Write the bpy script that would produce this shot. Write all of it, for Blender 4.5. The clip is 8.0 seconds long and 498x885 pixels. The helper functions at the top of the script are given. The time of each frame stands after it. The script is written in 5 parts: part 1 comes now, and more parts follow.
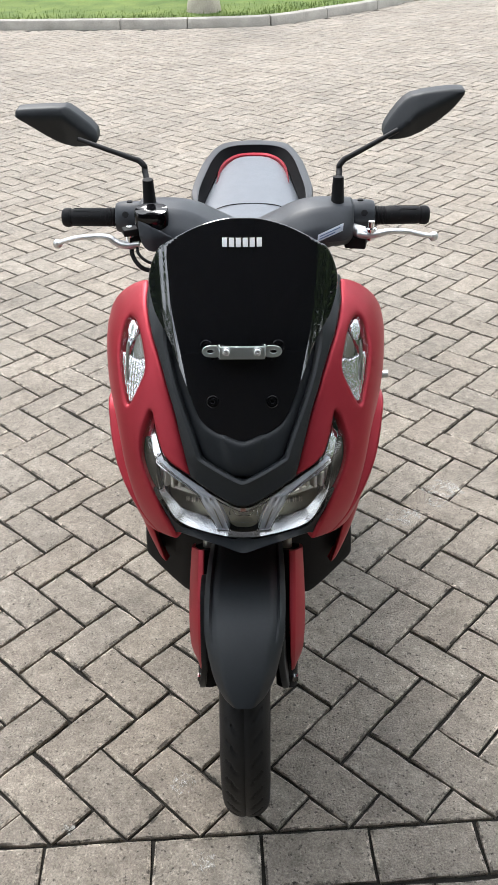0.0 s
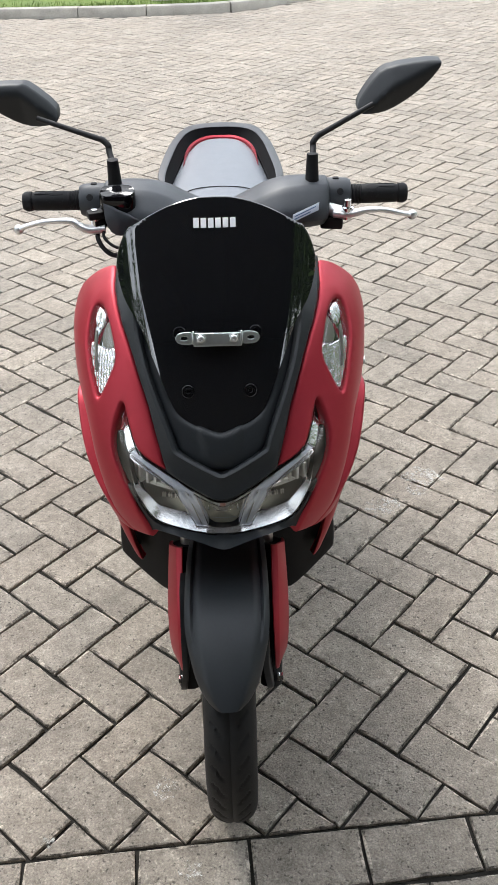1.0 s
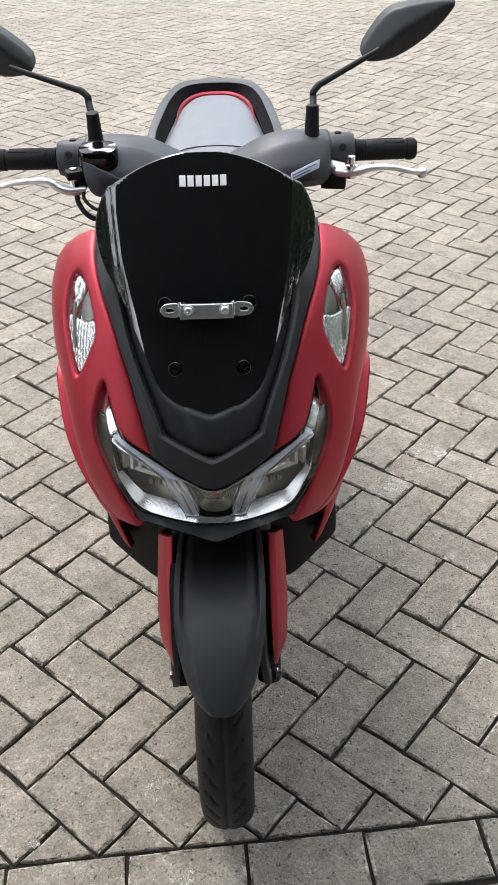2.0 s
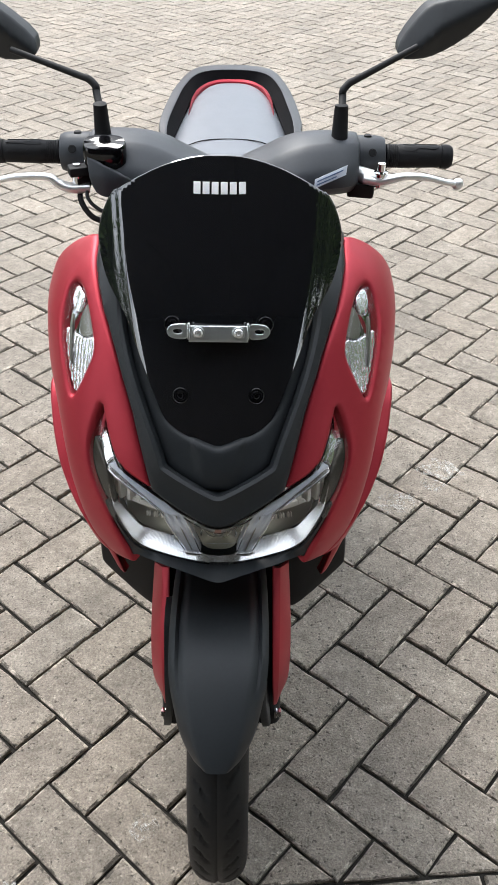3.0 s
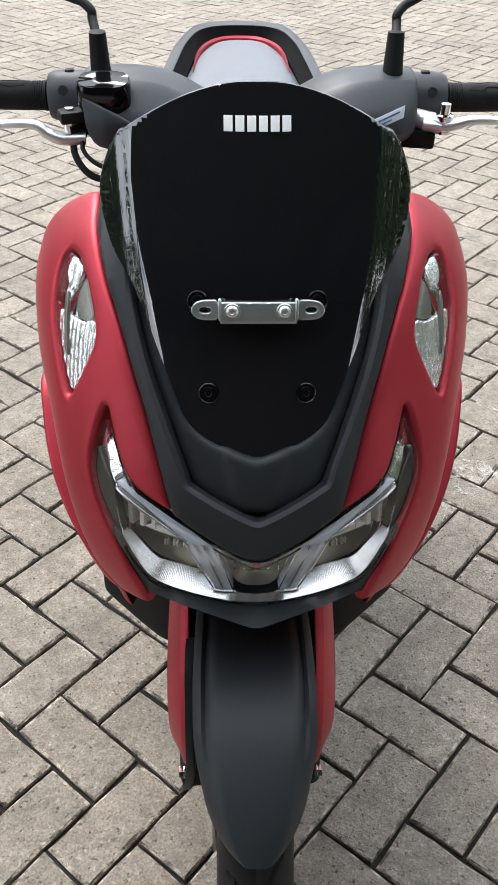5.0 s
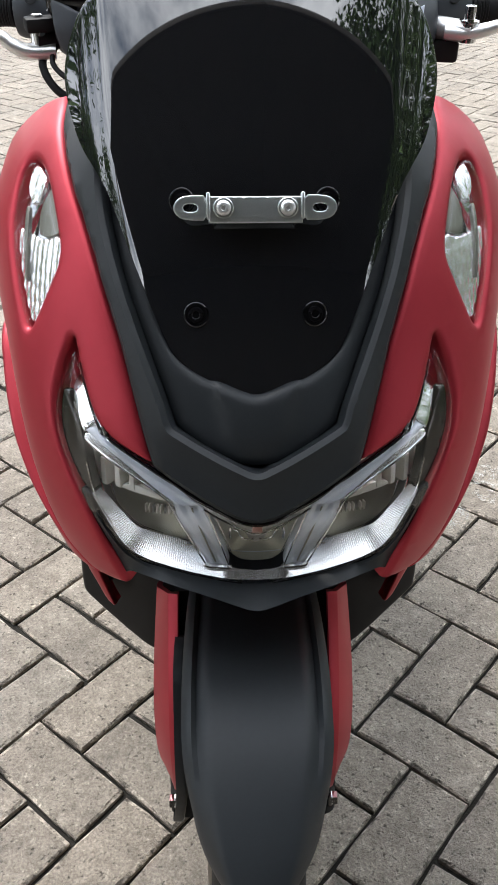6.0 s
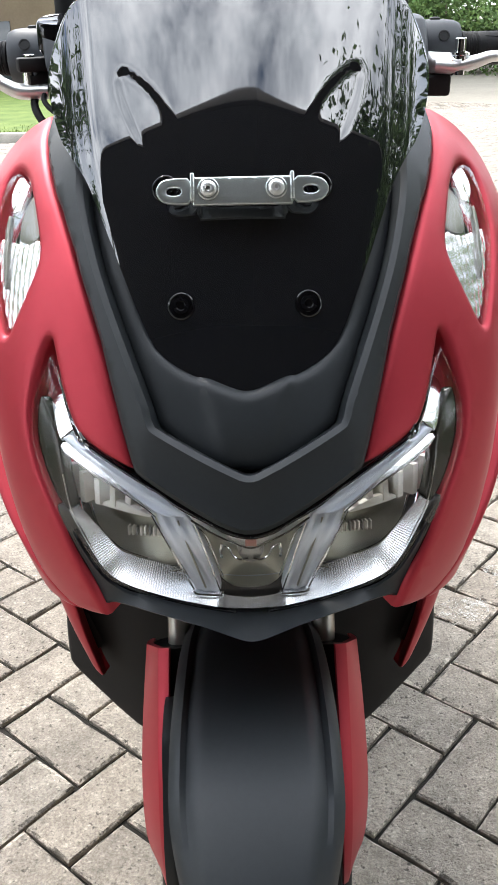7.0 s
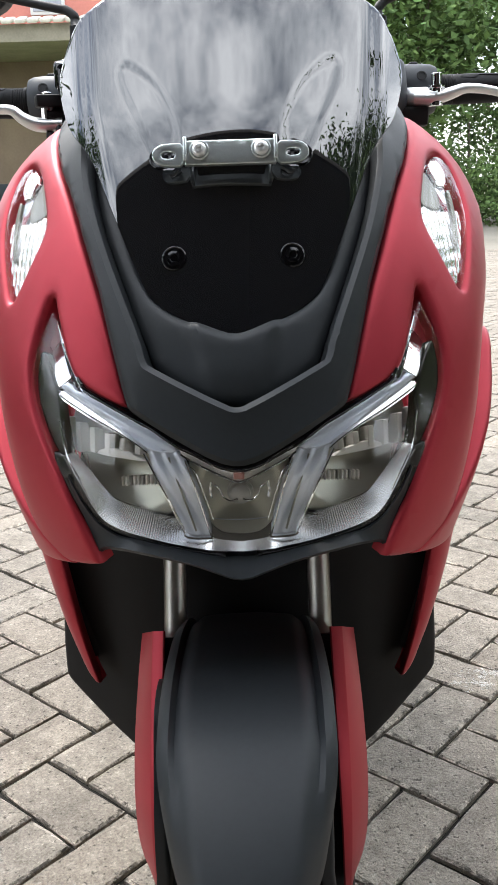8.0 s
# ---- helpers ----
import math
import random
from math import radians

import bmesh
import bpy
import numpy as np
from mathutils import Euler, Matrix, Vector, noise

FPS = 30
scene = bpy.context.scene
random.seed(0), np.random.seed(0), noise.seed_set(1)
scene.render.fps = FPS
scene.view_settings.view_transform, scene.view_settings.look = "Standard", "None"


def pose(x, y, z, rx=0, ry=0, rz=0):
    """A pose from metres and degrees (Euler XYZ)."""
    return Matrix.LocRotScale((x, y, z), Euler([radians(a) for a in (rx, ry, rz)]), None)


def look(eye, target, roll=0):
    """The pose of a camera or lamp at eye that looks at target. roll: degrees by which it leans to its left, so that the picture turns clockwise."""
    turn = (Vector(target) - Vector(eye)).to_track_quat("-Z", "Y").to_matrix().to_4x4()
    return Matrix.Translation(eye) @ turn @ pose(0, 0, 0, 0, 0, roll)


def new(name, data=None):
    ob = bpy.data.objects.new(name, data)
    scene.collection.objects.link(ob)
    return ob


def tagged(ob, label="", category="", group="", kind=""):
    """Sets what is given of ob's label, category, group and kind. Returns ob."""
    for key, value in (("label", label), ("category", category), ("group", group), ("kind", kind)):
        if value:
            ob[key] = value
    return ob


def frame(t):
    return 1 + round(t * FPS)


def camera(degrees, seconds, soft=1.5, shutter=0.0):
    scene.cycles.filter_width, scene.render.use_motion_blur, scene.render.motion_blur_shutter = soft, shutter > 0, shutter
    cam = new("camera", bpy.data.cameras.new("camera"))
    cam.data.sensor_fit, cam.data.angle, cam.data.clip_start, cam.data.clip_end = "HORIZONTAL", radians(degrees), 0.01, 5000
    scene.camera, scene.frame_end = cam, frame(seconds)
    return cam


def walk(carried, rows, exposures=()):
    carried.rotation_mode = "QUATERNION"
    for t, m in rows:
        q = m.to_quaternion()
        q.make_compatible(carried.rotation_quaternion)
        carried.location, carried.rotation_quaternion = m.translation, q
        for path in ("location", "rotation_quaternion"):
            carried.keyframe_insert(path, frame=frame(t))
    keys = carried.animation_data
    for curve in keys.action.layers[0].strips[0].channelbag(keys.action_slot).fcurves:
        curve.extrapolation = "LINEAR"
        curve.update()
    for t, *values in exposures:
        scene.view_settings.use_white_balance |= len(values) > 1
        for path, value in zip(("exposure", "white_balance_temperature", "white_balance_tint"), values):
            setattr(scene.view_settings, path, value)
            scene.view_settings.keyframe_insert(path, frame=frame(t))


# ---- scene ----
cam = camera(32.4, 8.0, soft=1.3)
PATH = [
    (0, (0.042, 0.063, 1.622), (-0.004, 1.698, 0.471), -1.0),
    (0.5, (0.033, 0.084, 1.615), (0.055, 1.717, 0.461), -0.6),
    (1, (0.028, 0.117, 1.583), (0.051, 1.74, 0.415), -1.1),
    (1.5, (0.032, 0.154, 1.559), (0.052, 1.739, 0.34), -1.4),
    (1.7, (0.042, 0.179, 1.545), (0.059, 1.763, 0.325), -1.6),
    (2.8, (0.044, 0.334, 1.505), (0.052, 1.898, 0.259), 0.2),
    (3, (0.028, 0.352, 1.512), (0.048, 1.91, 0.258), 1.0),
    (3.5, (0.008, 0.392, 1.499), (0.029, 1.945, 0.239), 1.2),
    (4, (-0.019, 0.418, 1.482), (0.004, 1.966, 0.216), 1.1),
    (4.5, (-0.028, 0.456, 1.453), (0.005, 2.006, 0.19), 0.5),
    (4.7, (-0.03, 0.499, 1.424), (0.017, 2.045, 0.156), 1.0),
    (5.8, (-0.017, 0.594, 1.234), (0.022, 2.196, 0.037), 0.0),
    (6, (-0.02, 0.611, 1.203), (0.019, 2.229, 0.028), 0.1),
    (6.5, (-0.022, 0.632, 1.152), (0.019, 2.344, 0.119), 0.1),
    (7, (-0.004, 0.609, 1.078), (0.01, 2.396, 0.181), -1.2),
    (7.5, (0.012, 0.572, 0.993), (-0.005, 2.435, 0.267), -1.7),
    (8, (0.014, 0.526, 0.942), (-0.003, 2.438, 0.355), -1.8),
]
walk(cam, [(t, look(eye, target, roll)) for t, eye, target, roll in PATH], exposures=[(0, 0.86), (3.0, 0.92), (4.7, 0.95), (6.0, 1.02), (6.5, 1.42), (7.0, 1.53), (7.5, 1.50), (8.0, 1.18)])


# world: broken cloud over a pale sky, the sun behind thin cloud
AX = 1.192                       # the front axle lies this far ahead of the start
world = bpy.data.worlds.new("sky")
scene.world = world
world.use_nodes = True
wn, wl = world.node_tree.nodes, world.node_tree.links
wn.clear()
w_out, w_bg = wn.new("ShaderNodeOutputWorld"), wn.new("ShaderNodeBackground")
w_sky, w_co, w_map = wn.new("ShaderNodeTexSky"), wn.new("ShaderNodeTexCoord"), wn.new("ShaderNodeMapping")
w_noise, w_ramp, w_mix = wn.new("ShaderNodeTexNoise"), wn.new("ShaderNodeValToRGB"), wn.new("ShaderNodeMix")
SUN_UP, SUN_TURN = 50.0, -30.0
w_sky.sky_type, w_sky.sun_disc = "NISHITA", False
w_sky.sun_elevation, w_sky.sun_rotation = radians(SUN_UP), radians(SUN_TURN)
w_map.inputs["Scale"].default_value = (1.0, 1.0, 2.6)
w_noise.inputs["Scale"].default_value, w_noise.inputs["Detail"].default_value = 2.6, 9.0
w_noise.inputs["Roughness"].default_value = 0.62
w_ramp.color_ramp.elements[0].position, w_ramp.color_ramp.elements[1].position = 0.32, 0.63
w_mix.data_type = "RGBA"
w_mix.inputs["B"].default_value = (18.8, 19.6, 20.6, 1)
w_bg.inputs["Strength"].default_value = 0.108
wl.new(w_co.outputs["Generated"], w_map.inputs["Vector"])
wl.new(w_map.outputs["Vector"], w_noise.inputs["Vector"])
wl.new(w_noise.outputs["Fac"], w_ramp.inputs["Fac"])
wl.new(w_ramp.outputs["Color"], w_mix.inputs["Factor"])
wl.new(w_sky.outputs["Color"], w_mix.inputs["A"])
wl.new(w_mix.outputs["Result"], w_bg.inputs["Color"])
wl.new(w_bg.outputs["Background"], w_out.inputs["Surface"])

sun = new("sun", bpy.data.lights.new("sun", "SUN"))
sun.data.energy, sun.data.angle, sun.data.color = 1.9, radians(22), (1.0, 0.965, 0.92)
a, b = radians(SUN_UP), radians(SUN_TURN)
sun.matrix_world = look((0, 0, 30), Vector((0, 0, 30)) - Vector((math.sin(b) * math.cos(a), math.cos(b) * math.cos(a), math.sin(a))))


# ---- materials ----
def material(name, color, rough=0.5, metal=0.0, vary=0.0, scale=20.0, bump=0.0, bump_scale=400.0, spec=0.5, coat=0.0, random_by="", spread=0.0, rough_vary=0.0, warm=None, coat_rough=0.05, ior=1.5):
    """A principled surface: two noises shift the colour (stains and grain), one gives fine relief."""
    m = bpy.data.materials.new(name)
    m.use_nodes = True
    n, l = m.node_tree.nodes, m.node_tree.links
    p = n["Principled BSDF"]
    p.inputs["Base Color"].default_value = (*color, 1)
    p.inputs["Roughness"].default_value, p.inputs["Metallic"].default_value = rough, metal
    p.inputs["Specular IOR Level"].default_value, p.inputs["Coat Weight"].default_value = spec, coat
    p.inputs["Coat Roughness"].default_value, p.inputs["IOR"].default_value = coat_rough, ior
    co = n.new("ShaderNodeTexCoord")
    if vary or spread or rough_vary:
        big, fine = n.new("ShaderNodeTexNoise"), n.new("ShaderNodeTexNoise")
        big.inputs["Scale"].default_value, big.inputs["Detail"].default_value = scale, 5.0
        fine.inputs["Scale"].default_value, fine.inputs["Detail"].default_value = scale * 14, 3.0
        geo = n.new("ShaderNodeNewGeometry")
        l.new(geo.outputs["Position"], big.inputs["Vector"])
        l.new(geo.outputs["Position"], fine.inputs["Vector"])
        add = n.new("ShaderNodeMath")
        add.operation = "MULTIPLY_ADD"
        add.inputs[1].default_value, add.inputs[2].default_value = 0.6, 0.0
        l.new(fine.outputs["Fac"], add.inputs[0])
        tot = n.new("ShaderNodeMath")
        l.new(add.outputs[0], tot.inputs[0])
        l.new(big.outputs["Fac"], tot.inputs[1])
        rng = n.new("ShaderNodeMapRange")
        rng.inputs["From Min"].default_value, rng.inputs["From Max"].default_value = 0.5, 1.1
        rng.inputs["To Min"].default_value, rng.inputs["To Max"].default_value = 1 - vary, 1 + vary
        l.new(tot.outputs[0], rng.inputs["Value"])
        factor = rng.outputs["Result"]
        if random_by:
            src = n.new("ShaderNodeObjectInfo").outputs["Random"] if random_by == "object" else geo.outputs["Random Per Island"]
            r2 = n.new("ShaderNodeMapRange")
            r2.inputs["To Min"].default_value, r2.inputs["To Max"].default_value = 1 - spread, 1 + spread
            l.new(src, r2.inputs["Value"])
            mul = n.new("ShaderNodeMath")
            mul.operation = "MULTIPLY"
            l.new(factor, mul.inputs[0]), l.new(r2.outputs["Result"], mul.inputs[1])
            factor = mul.outputs[0]
        base = n.new("ShaderNodeMix")
        base.data_type = "RGBA"
        base.inputs["A"].default_value = (*color, 1)
        base.inputs["B"].default_value = (*(warm or color), 1)
        base.inputs["Factor"].default_value = 0.0
        if warm:
            sw = n.new("ShaderNodeMath")
            sw.operation = "FRACT"
            m7 = n.new("ShaderNodeMath")
            m7.operation = "MULTIPLY"
            m7.inputs[1].default_value = 7.3
            if random_by:
                l.new(src, m7.inputs[0]), l.new(m7.outputs[0], sw.inputs[0])
                l.new(sw.outputs[0], base.inputs["Factor"])
            else:
                l.new(big.outputs["Fac"], base.inputs["Factor"])
        vm = n.new("ShaderNodeVectorMath")
        vm.operation = "SCALE"
        l.new(base.outputs["Result"], vm.inputs[0]), l.new(factor, vm.inputs["Scale"])
        l.new(vm.outputs["Vector"], p.inputs["Base Color"])
        if rough_vary:
            r3 = n.new("ShaderNodeMapRange")
            r3.inputs["To Min"].default_value, r3.inputs["To Max"].default_value = rough - rough_vary, rough + rough_vary
            l.new(big.outputs["Fac"], r3.inputs["Value"])
            l.new(r3.outputs["Result"], p.inputs["Roughness"])
    if bump:
        g2, bn, bp = n.new("ShaderNodeNewGeometry"), n.new("ShaderNodeTexNoise"), n.new("ShaderNodeBump")
        bn.inputs["Scale"].default_value, bn.inputs["Detail"].default_value = bump_scale, 4.0
        bp.inputs["Strength"].default_value, bp.inputs["Distance"].default_value = bump, 1.0 / bump_scale
        l.new(g2.outputs["Position"], bn.inputs["Vector"])
        l.new(bn.outputs["Fac"], bp.inputs["Height"])
        l.new(bp.outputs["Normal"], p.inputs["Normal"])
    return m


def clear_glass(name, tint=(1, 1, 1)):
    """Clear moulded plastic, thin: see-through, with gloss that grows towards a glancing view."""
    m = bpy.data.materials.new(name)
    m.use_nodes = True
    n, l = m.node_tree.nodes, m.node_tree.links
    n.clear()
    out, mix, lw = n.new("ShaderNodeOutputMaterial"), n.new("ShaderNodeMixShader"), n.new("ShaderNodeLayerWeight")
    up, add = n.new("ShaderNodeMath"), n.new("ShaderNodeMath")
    tr, gl = n.new("ShaderNodeBsdfTransparent"), n.new("ShaderNodeBsdfGlossy")
    tr.inputs["Color"].default_value = (*tint, 1)
    gl.inputs["Roughness"].default_value = 0.02
    up.operation, up.inputs[1].default_value = "POWER", 5.0
    add.operation, add.inputs[1].default_value, add.inputs[2].default_value = "MULTIPLY_ADD", 0.9, 0.06
    l.new(lw.outputs["Facing"], up.inputs[0]), l.new(up.outputs[0], add.inputs[0]), l.new(add.outputs[0], mix.inputs["Fac"])
    l.new(tr.outputs["BSDF"], mix.inputs[1]), l.new(gl.outputs["BSDF"], mix.inputs[2])
    l.new(mix.outputs["Shader"], out.inputs["Surface"])
    return m


def paver_material(name, random_by, worn=0.0):
    """Pressed concrete: stains, fine aggregate, dark pits and pale worn patches."""
    m = bpy.data.materials.new(name)
    m.use_nodes = True
    n, l = m.node_tree.nodes, m.node_tree.links
    p = n["Principled BSDF"]
    p.inputs["Roughness"].default_value, p.inputs["Specular IOR Level"].default_value = 0.85, 0.35
    geo = n.new("ShaderNodeNewGeometry")
    rnd = n.new("ShaderNodeObjectInfo").outputs["Random"] if random_by == "object" else geo.outputs["Random Per Island"]

    def grain(scale, detail, rough=0.5):
        t = n.new("ShaderNodeTexNoise")
        t.inputs["Scale"].default_value, t.inputs["Detail"].default_value, t.inputs["Roughness"].default_value = scale, detail, rough
        l.new(geo.outputs["Position"], t.inputs["Vector"])
        return t.outputs["Fac"]

    def ranged(v, a, b, lo, hi):
        r = n.new("ShaderNodeMapRange")
        for k, x in zip(("From Min", "From Max", "To Min", "To Max"), (a, b, lo, hi)):
            r.inputs[k].default_value = x
        l.new(v, r.inputs["Value"])
        return r.outputs["Result"]

    def times(a, b):
        r = n.new("ShaderNodeMath")
        r.operation = "MULTIPLY"
        l.new(a, r.inputs[0]), l.new(b, r.inputs[1])
        return r.outputs[0]

    stain, fine, pits, patch_ = grain(2.2, 6, 0.6), grain(230, 4, 0.75), grain(115, 2), grain(13, 5, 0.65)
    f = times(ranged(stain, .3, .7, .86, 1.14), ranged(fine, .3, .7, .58, 1.40))
    f = times(f, ranged(pits, .27, .36, .40, 1.0))
    f = times(f, ranged(patch_, .3, .72, .82, 1.20))
    f = times(f, ranged(grain(48, 4, .7), .3, .7, .76, 1.22))
    f = times(f, ranged(grain(150, 2), .61, .71, 1.0, 1.45))
    if worn:             # chipped arrises: pale where bare, dark where grime sits
        f = times(f, ranged(grain(34, 5, .75), .42, .60, .38, worn))
    f = times(f, ranged(rnd, 0, 1, .92, 1.07))
    hue = n.new("ShaderNodeMix")
    hue.data_type = "RGBA"
    hue.inputs["A"].default_value, hue.inputs["B"].default_value = (.272, .241, .203, 1), (.284, .246, .203, 1)
    fr, mu = n.new("ShaderNodeMath"), n.new("ShaderNodeMath")
    fr.operation, mu.operation = "FRACT", "MULTIPLY"
    mu.inputs[1].default_value = 7.3
    l.new(rnd, mu.inputs[0]), l.new(mu.outputs[0], fr.inputs[0]), l.new(fr.outputs[0], hue.inputs["Factor"])
    vm = n.new("ShaderNodeVectorMath")
    vm.operation = "SCALE"
    l.new(hue.outputs["Result"], vm.inputs[0]), l.new(f, vm.inputs["Scale"])
    l.new(vm.outputs["Vector"], p.inputs["Base Color"])
    bp = n.new("ShaderNodeBump")
    bp.inputs["Strength"].default_value, bp.inputs["Distance"].default_value = 1.0, 0.0034
    l.new(times(fine, ranged(pits, .30, .40, .2, 1.0)), bp.inputs["Height"])
    l.new(bp.outputs["Normal"], p.inputs["Normal"])
    return m



def sun_fleck_material():
    """Sun speckles painted as pale colour: patchy, with the paving showing between."""
    m = bpy.data.materials.new("painted_sun_fleck")
    m.use_nodes = True
    n, l = m.node_tree.nodes, m.node_tree.links
    p, out = n["Principled BSDF"], n["Material Output"]
    p.inputs["Base Color"].default_value, p.inputs["Roughness"].default_value = (.62, .61, .57, 1), .9
    geo, t, r = n.new("ShaderNodeNewGeometry"), n.new("ShaderNodeTexNoise"), n.new("ShaderNodeMapRange")
    mix, tr = n.new("ShaderNodeMixShader"), n.new("ShaderNodeBsdfTransparent")
    t.inputs["Scale"].default_value, t.inputs["Detail"].default_value, t.inputs["Roughness"].default_value = 70, 8, .75
    r.inputs["From Min"].default_value, r.inputs["From Max"].default_value = .47, .74
    l.new(geo.outputs["Position"], t.inputs["Vector"]), l.new(t.outputs["Fac"], r.inputs["Value"])
    l.new(r.outputs["Result"], mix.inputs["Fac"]), l.new(tr.outputs["BSDF"], mix.inputs[1]), l.new(p.outputs["BSDF"], mix.inputs[2])
    l.new(mix.outputs["Shader"], out.inputs["Surface"])
    return m


M = {
    "red": material("matte_red_paint", (0.41, 0.027, 0.044), 0.46, 0.55, 0.05, 6, 0.02, 2500, 0.45, coat=0.15, coat_rough=0.42),
    "red_gloss": material("red_accent_paint", (0.5, 0.03, 0.045), 0.35, 0.1),
    "black": material("matte_black_plastic", (0.0195, 0.0225, 0.0255), 0.47, 0.0, 0.12, 15, 0.08, 1800, 0.34, rough_vary=0.04),
    "grey": material("dark_grey_plastic", (0.037, 0.042, 0.050), 0.50, 0.0, 0.10, 15, 0.12, 1800, 0.5),
    "band": material("dull_black_band", (0.006, 0.006, 0.007), 0.8, 0.0, 0.1, 20, 0.1, 1500, 0.1),
    "grab": material("satin_black_casting", (0.022, 0.025, 0.030), 0.42, 0.0, 0.1, 15, 0.05, 1800, 0.5),
    "soffit": material("dark_stained_boards", (0.035, 0.028, 0.022), 0.7, 0.0, 0.3, 4, 0.3, 80, 0.3),
    "deep": material("unpainted_black_plastic", (0.011, 0.011, 0.012), 0.6, 0.0, 0.1, 20, 0.1, 1500, 0.3),
    "gloss": material("smoked_acrylic", (0.0075, 0.0082, 0.0100), 0.02, 0.0, spec=0.88, ior=1.68),
    "piano": material("gloss_black_plastic", (0.004, 0.004, 0.005), 0.07),
    "tyre": material("tyre_rubber", (0.0085, 0.0088, 0.0095), 0.58, 0.0, 0.2, 40, 0.2, 1500, 0.35),
    "rubber": material("grip_rubber", (0.008, 0.008, 0.009), 0.6, 0.0, 0.1, 40, 0.2, 1200, 0.25),
    "seat": material("seat_vinyl", (0.140, 0.153, 0.174), 0.40, 0.0, 0.08, 30, 0.25, 900, 0.5),
    "chrome": material("chrome", (0.78, 0.78, 0.78), 0.09, 1.0),
    "mirrorchrome": material("vapour_chrome", (0.86, 0.86, 0.86), 0.12, 1.0, bump=0.1, bump_scale=120),
    "smokechrome": material("smoked_reflector", (0.22, 0.218, 0.190), 0.34, 0.6),
    "zinc": material("zinc_plate", (0.66, 0.70, 0.70), 0.30, 0.85, 0.08, 60, 0.06, 700),
    "alloy": material("cast_alloy_lever", (0.80, 0.80, 0.80), 0.33, 0.75, 0.05, 50, 0.05, 900),
    "steel": material("fork_tube_steel", (0.46, 0.44, 0.40), 0.42, 1.0),
    "lens": clear_glass("clear_lens"),
    "bay": material("olive_tinted_bay", (0.40, 0.40, 0.335), 0.28, 0.45, bump=0.05, bump_scale=150),
    "strip": material("bright_strip", (0.96, 0.97, 0.98), 0.24, 0.85),
    # near-white mirror that stands in for the sky's glint on the light guide
    "guide_glint": material("guide_sky_glint", (0.92, 0.93, 0.93), 0.18, 0.9),
    "temple": material("smoked_end", (0.030, 0.028, 0.024), 0.12, 0.2),
    "veetrim": material("pale_trim", (0.80, 0.80, 0.78), 0.25, 0.35),
    "stud": material("dull_red_stud", (0.42, 0.20, 0.17), 0.4),
    "eyechrome": material("tinted_chrome", (0.50, 0.51, 0.53), 0.14, 1.0, bump=0.05, bump_scale=120),
    "guide": material("light_guide", (0.62, 0.67, 0.76), 0.18, 0.25),
    "amber": material("amber_insert", (0.35, 0.10, 0.05), 0.25),
    "sidegrey": material("grey_side_facet", (0.30, 0.30, 0.29), 0.3, 0.5),
    "finpale": material("pale_fin", (0.82, 0.80, 0.75), 0.4),
    "diffuser": material("ribbed_white_reflector", (0.90, 0.91, 0.92), 0.25, 0.45, coat=0.3),
    "signalchrome": material("bright_signal_chrome", (0.90, 0.91, 0.92), 0.24, 0.8, bump=0.08, bump_scale=300),
    "white": material("white_print", (0.82, 0.82, 0.82), 0.4),
    "sticker": material("pale_sticker", (0.62, 0.68, 0.76), 0.3),
    "blue": material("blue_print", (0.10, 0.16, 0.30), 0.4),
    "paver": paver_material("concrete_paver", "object"),
    "paver_far": paver_material("concrete_paver_joined", "island"),
    "paver_edge": paver_material("worn_paver_edge", "object", 1.9),
    "paver_far_edge": paver_material("worn_paver_edge_joined", "island", 1.4),
    "joint": material("joint_sand", (0.024, 0.022, 0.019), 0.95, 0.0, 0.35, 30, 0.6, 300, 0.2),
    "earth": material("dry_ground", (0.24, 0.22, 0.185), 0.95, 0.0, 0.15, 0.8, 0.4, 40, 0.2),
    "kerb": material("kerb_concrete", (0.33, 0.31, 0.275), 0.9, 0.0, 0.25, 5, 0.5, 120, 0.2),
    "grass": material("grass", (0.075, 0.135, 0.030), 0.8, 0.0, 0.3, 3, spec=0.2, warm=(0.14, 0.17, 0.045)),
    "leaf": material("leaf", (0.100, 0.170, 0.062), 0.75, 0.0, 0.3, 2, spec=0.15, random_by="island", spread=0.45, warm=(0.10, 0.15, 0.045)),
    "palebark": material("pale_bark", (0.40, 0.36, 0.30), 0.9, 0.0, 0.3, 6, 0.8, 50, 0.2),
    "bark": material("bark", (0.16, 0.135, 0.105), 0.9, 0.0, 0.35, 8, 0.8, 60, 0.2),
    "salmon": material("salmon_render", (0.52, 0.20, 0.16), 0.85, 0.0, 0.12, 1.5, 0.3, 90, 0.2),
    "cream": material("cream_render", (0.55, 0.52, 0.46), 0.85, 0.0, 0.12, 1.5, 0.3, 90, 0.2),
    "umber": material("brown_wall", (0.19, 0.145, 0.10), 0.85, 0.0, 0.15, 1.5, 0.3, 90, 0.2),
    "tile": material("roof_tile", (0.15, 0.085, 0.06), 0.8, 0.0, 0.25, 3, 0.3, 60, 0.2, random_by="island", spread=0.15),
    "frame": material("window_frame_paint", (0.6, 0.6, 0.58), 0.5),
    "curtained": material("curtained_glass", (0.34, 0.36, 0.40), 0.12, 0.0, 0.15, 3),
    "beam": material("weathered_fascia", (0.30, 0.27, 0.22), 0.85, 0.0, 0.2, 2, 0.3, 60, 0.2),
    "pane": material("window_glass", (0.03, 0.035, 0.04), 0.05),
    "sun_fleck": sun_fleck_material(),
}


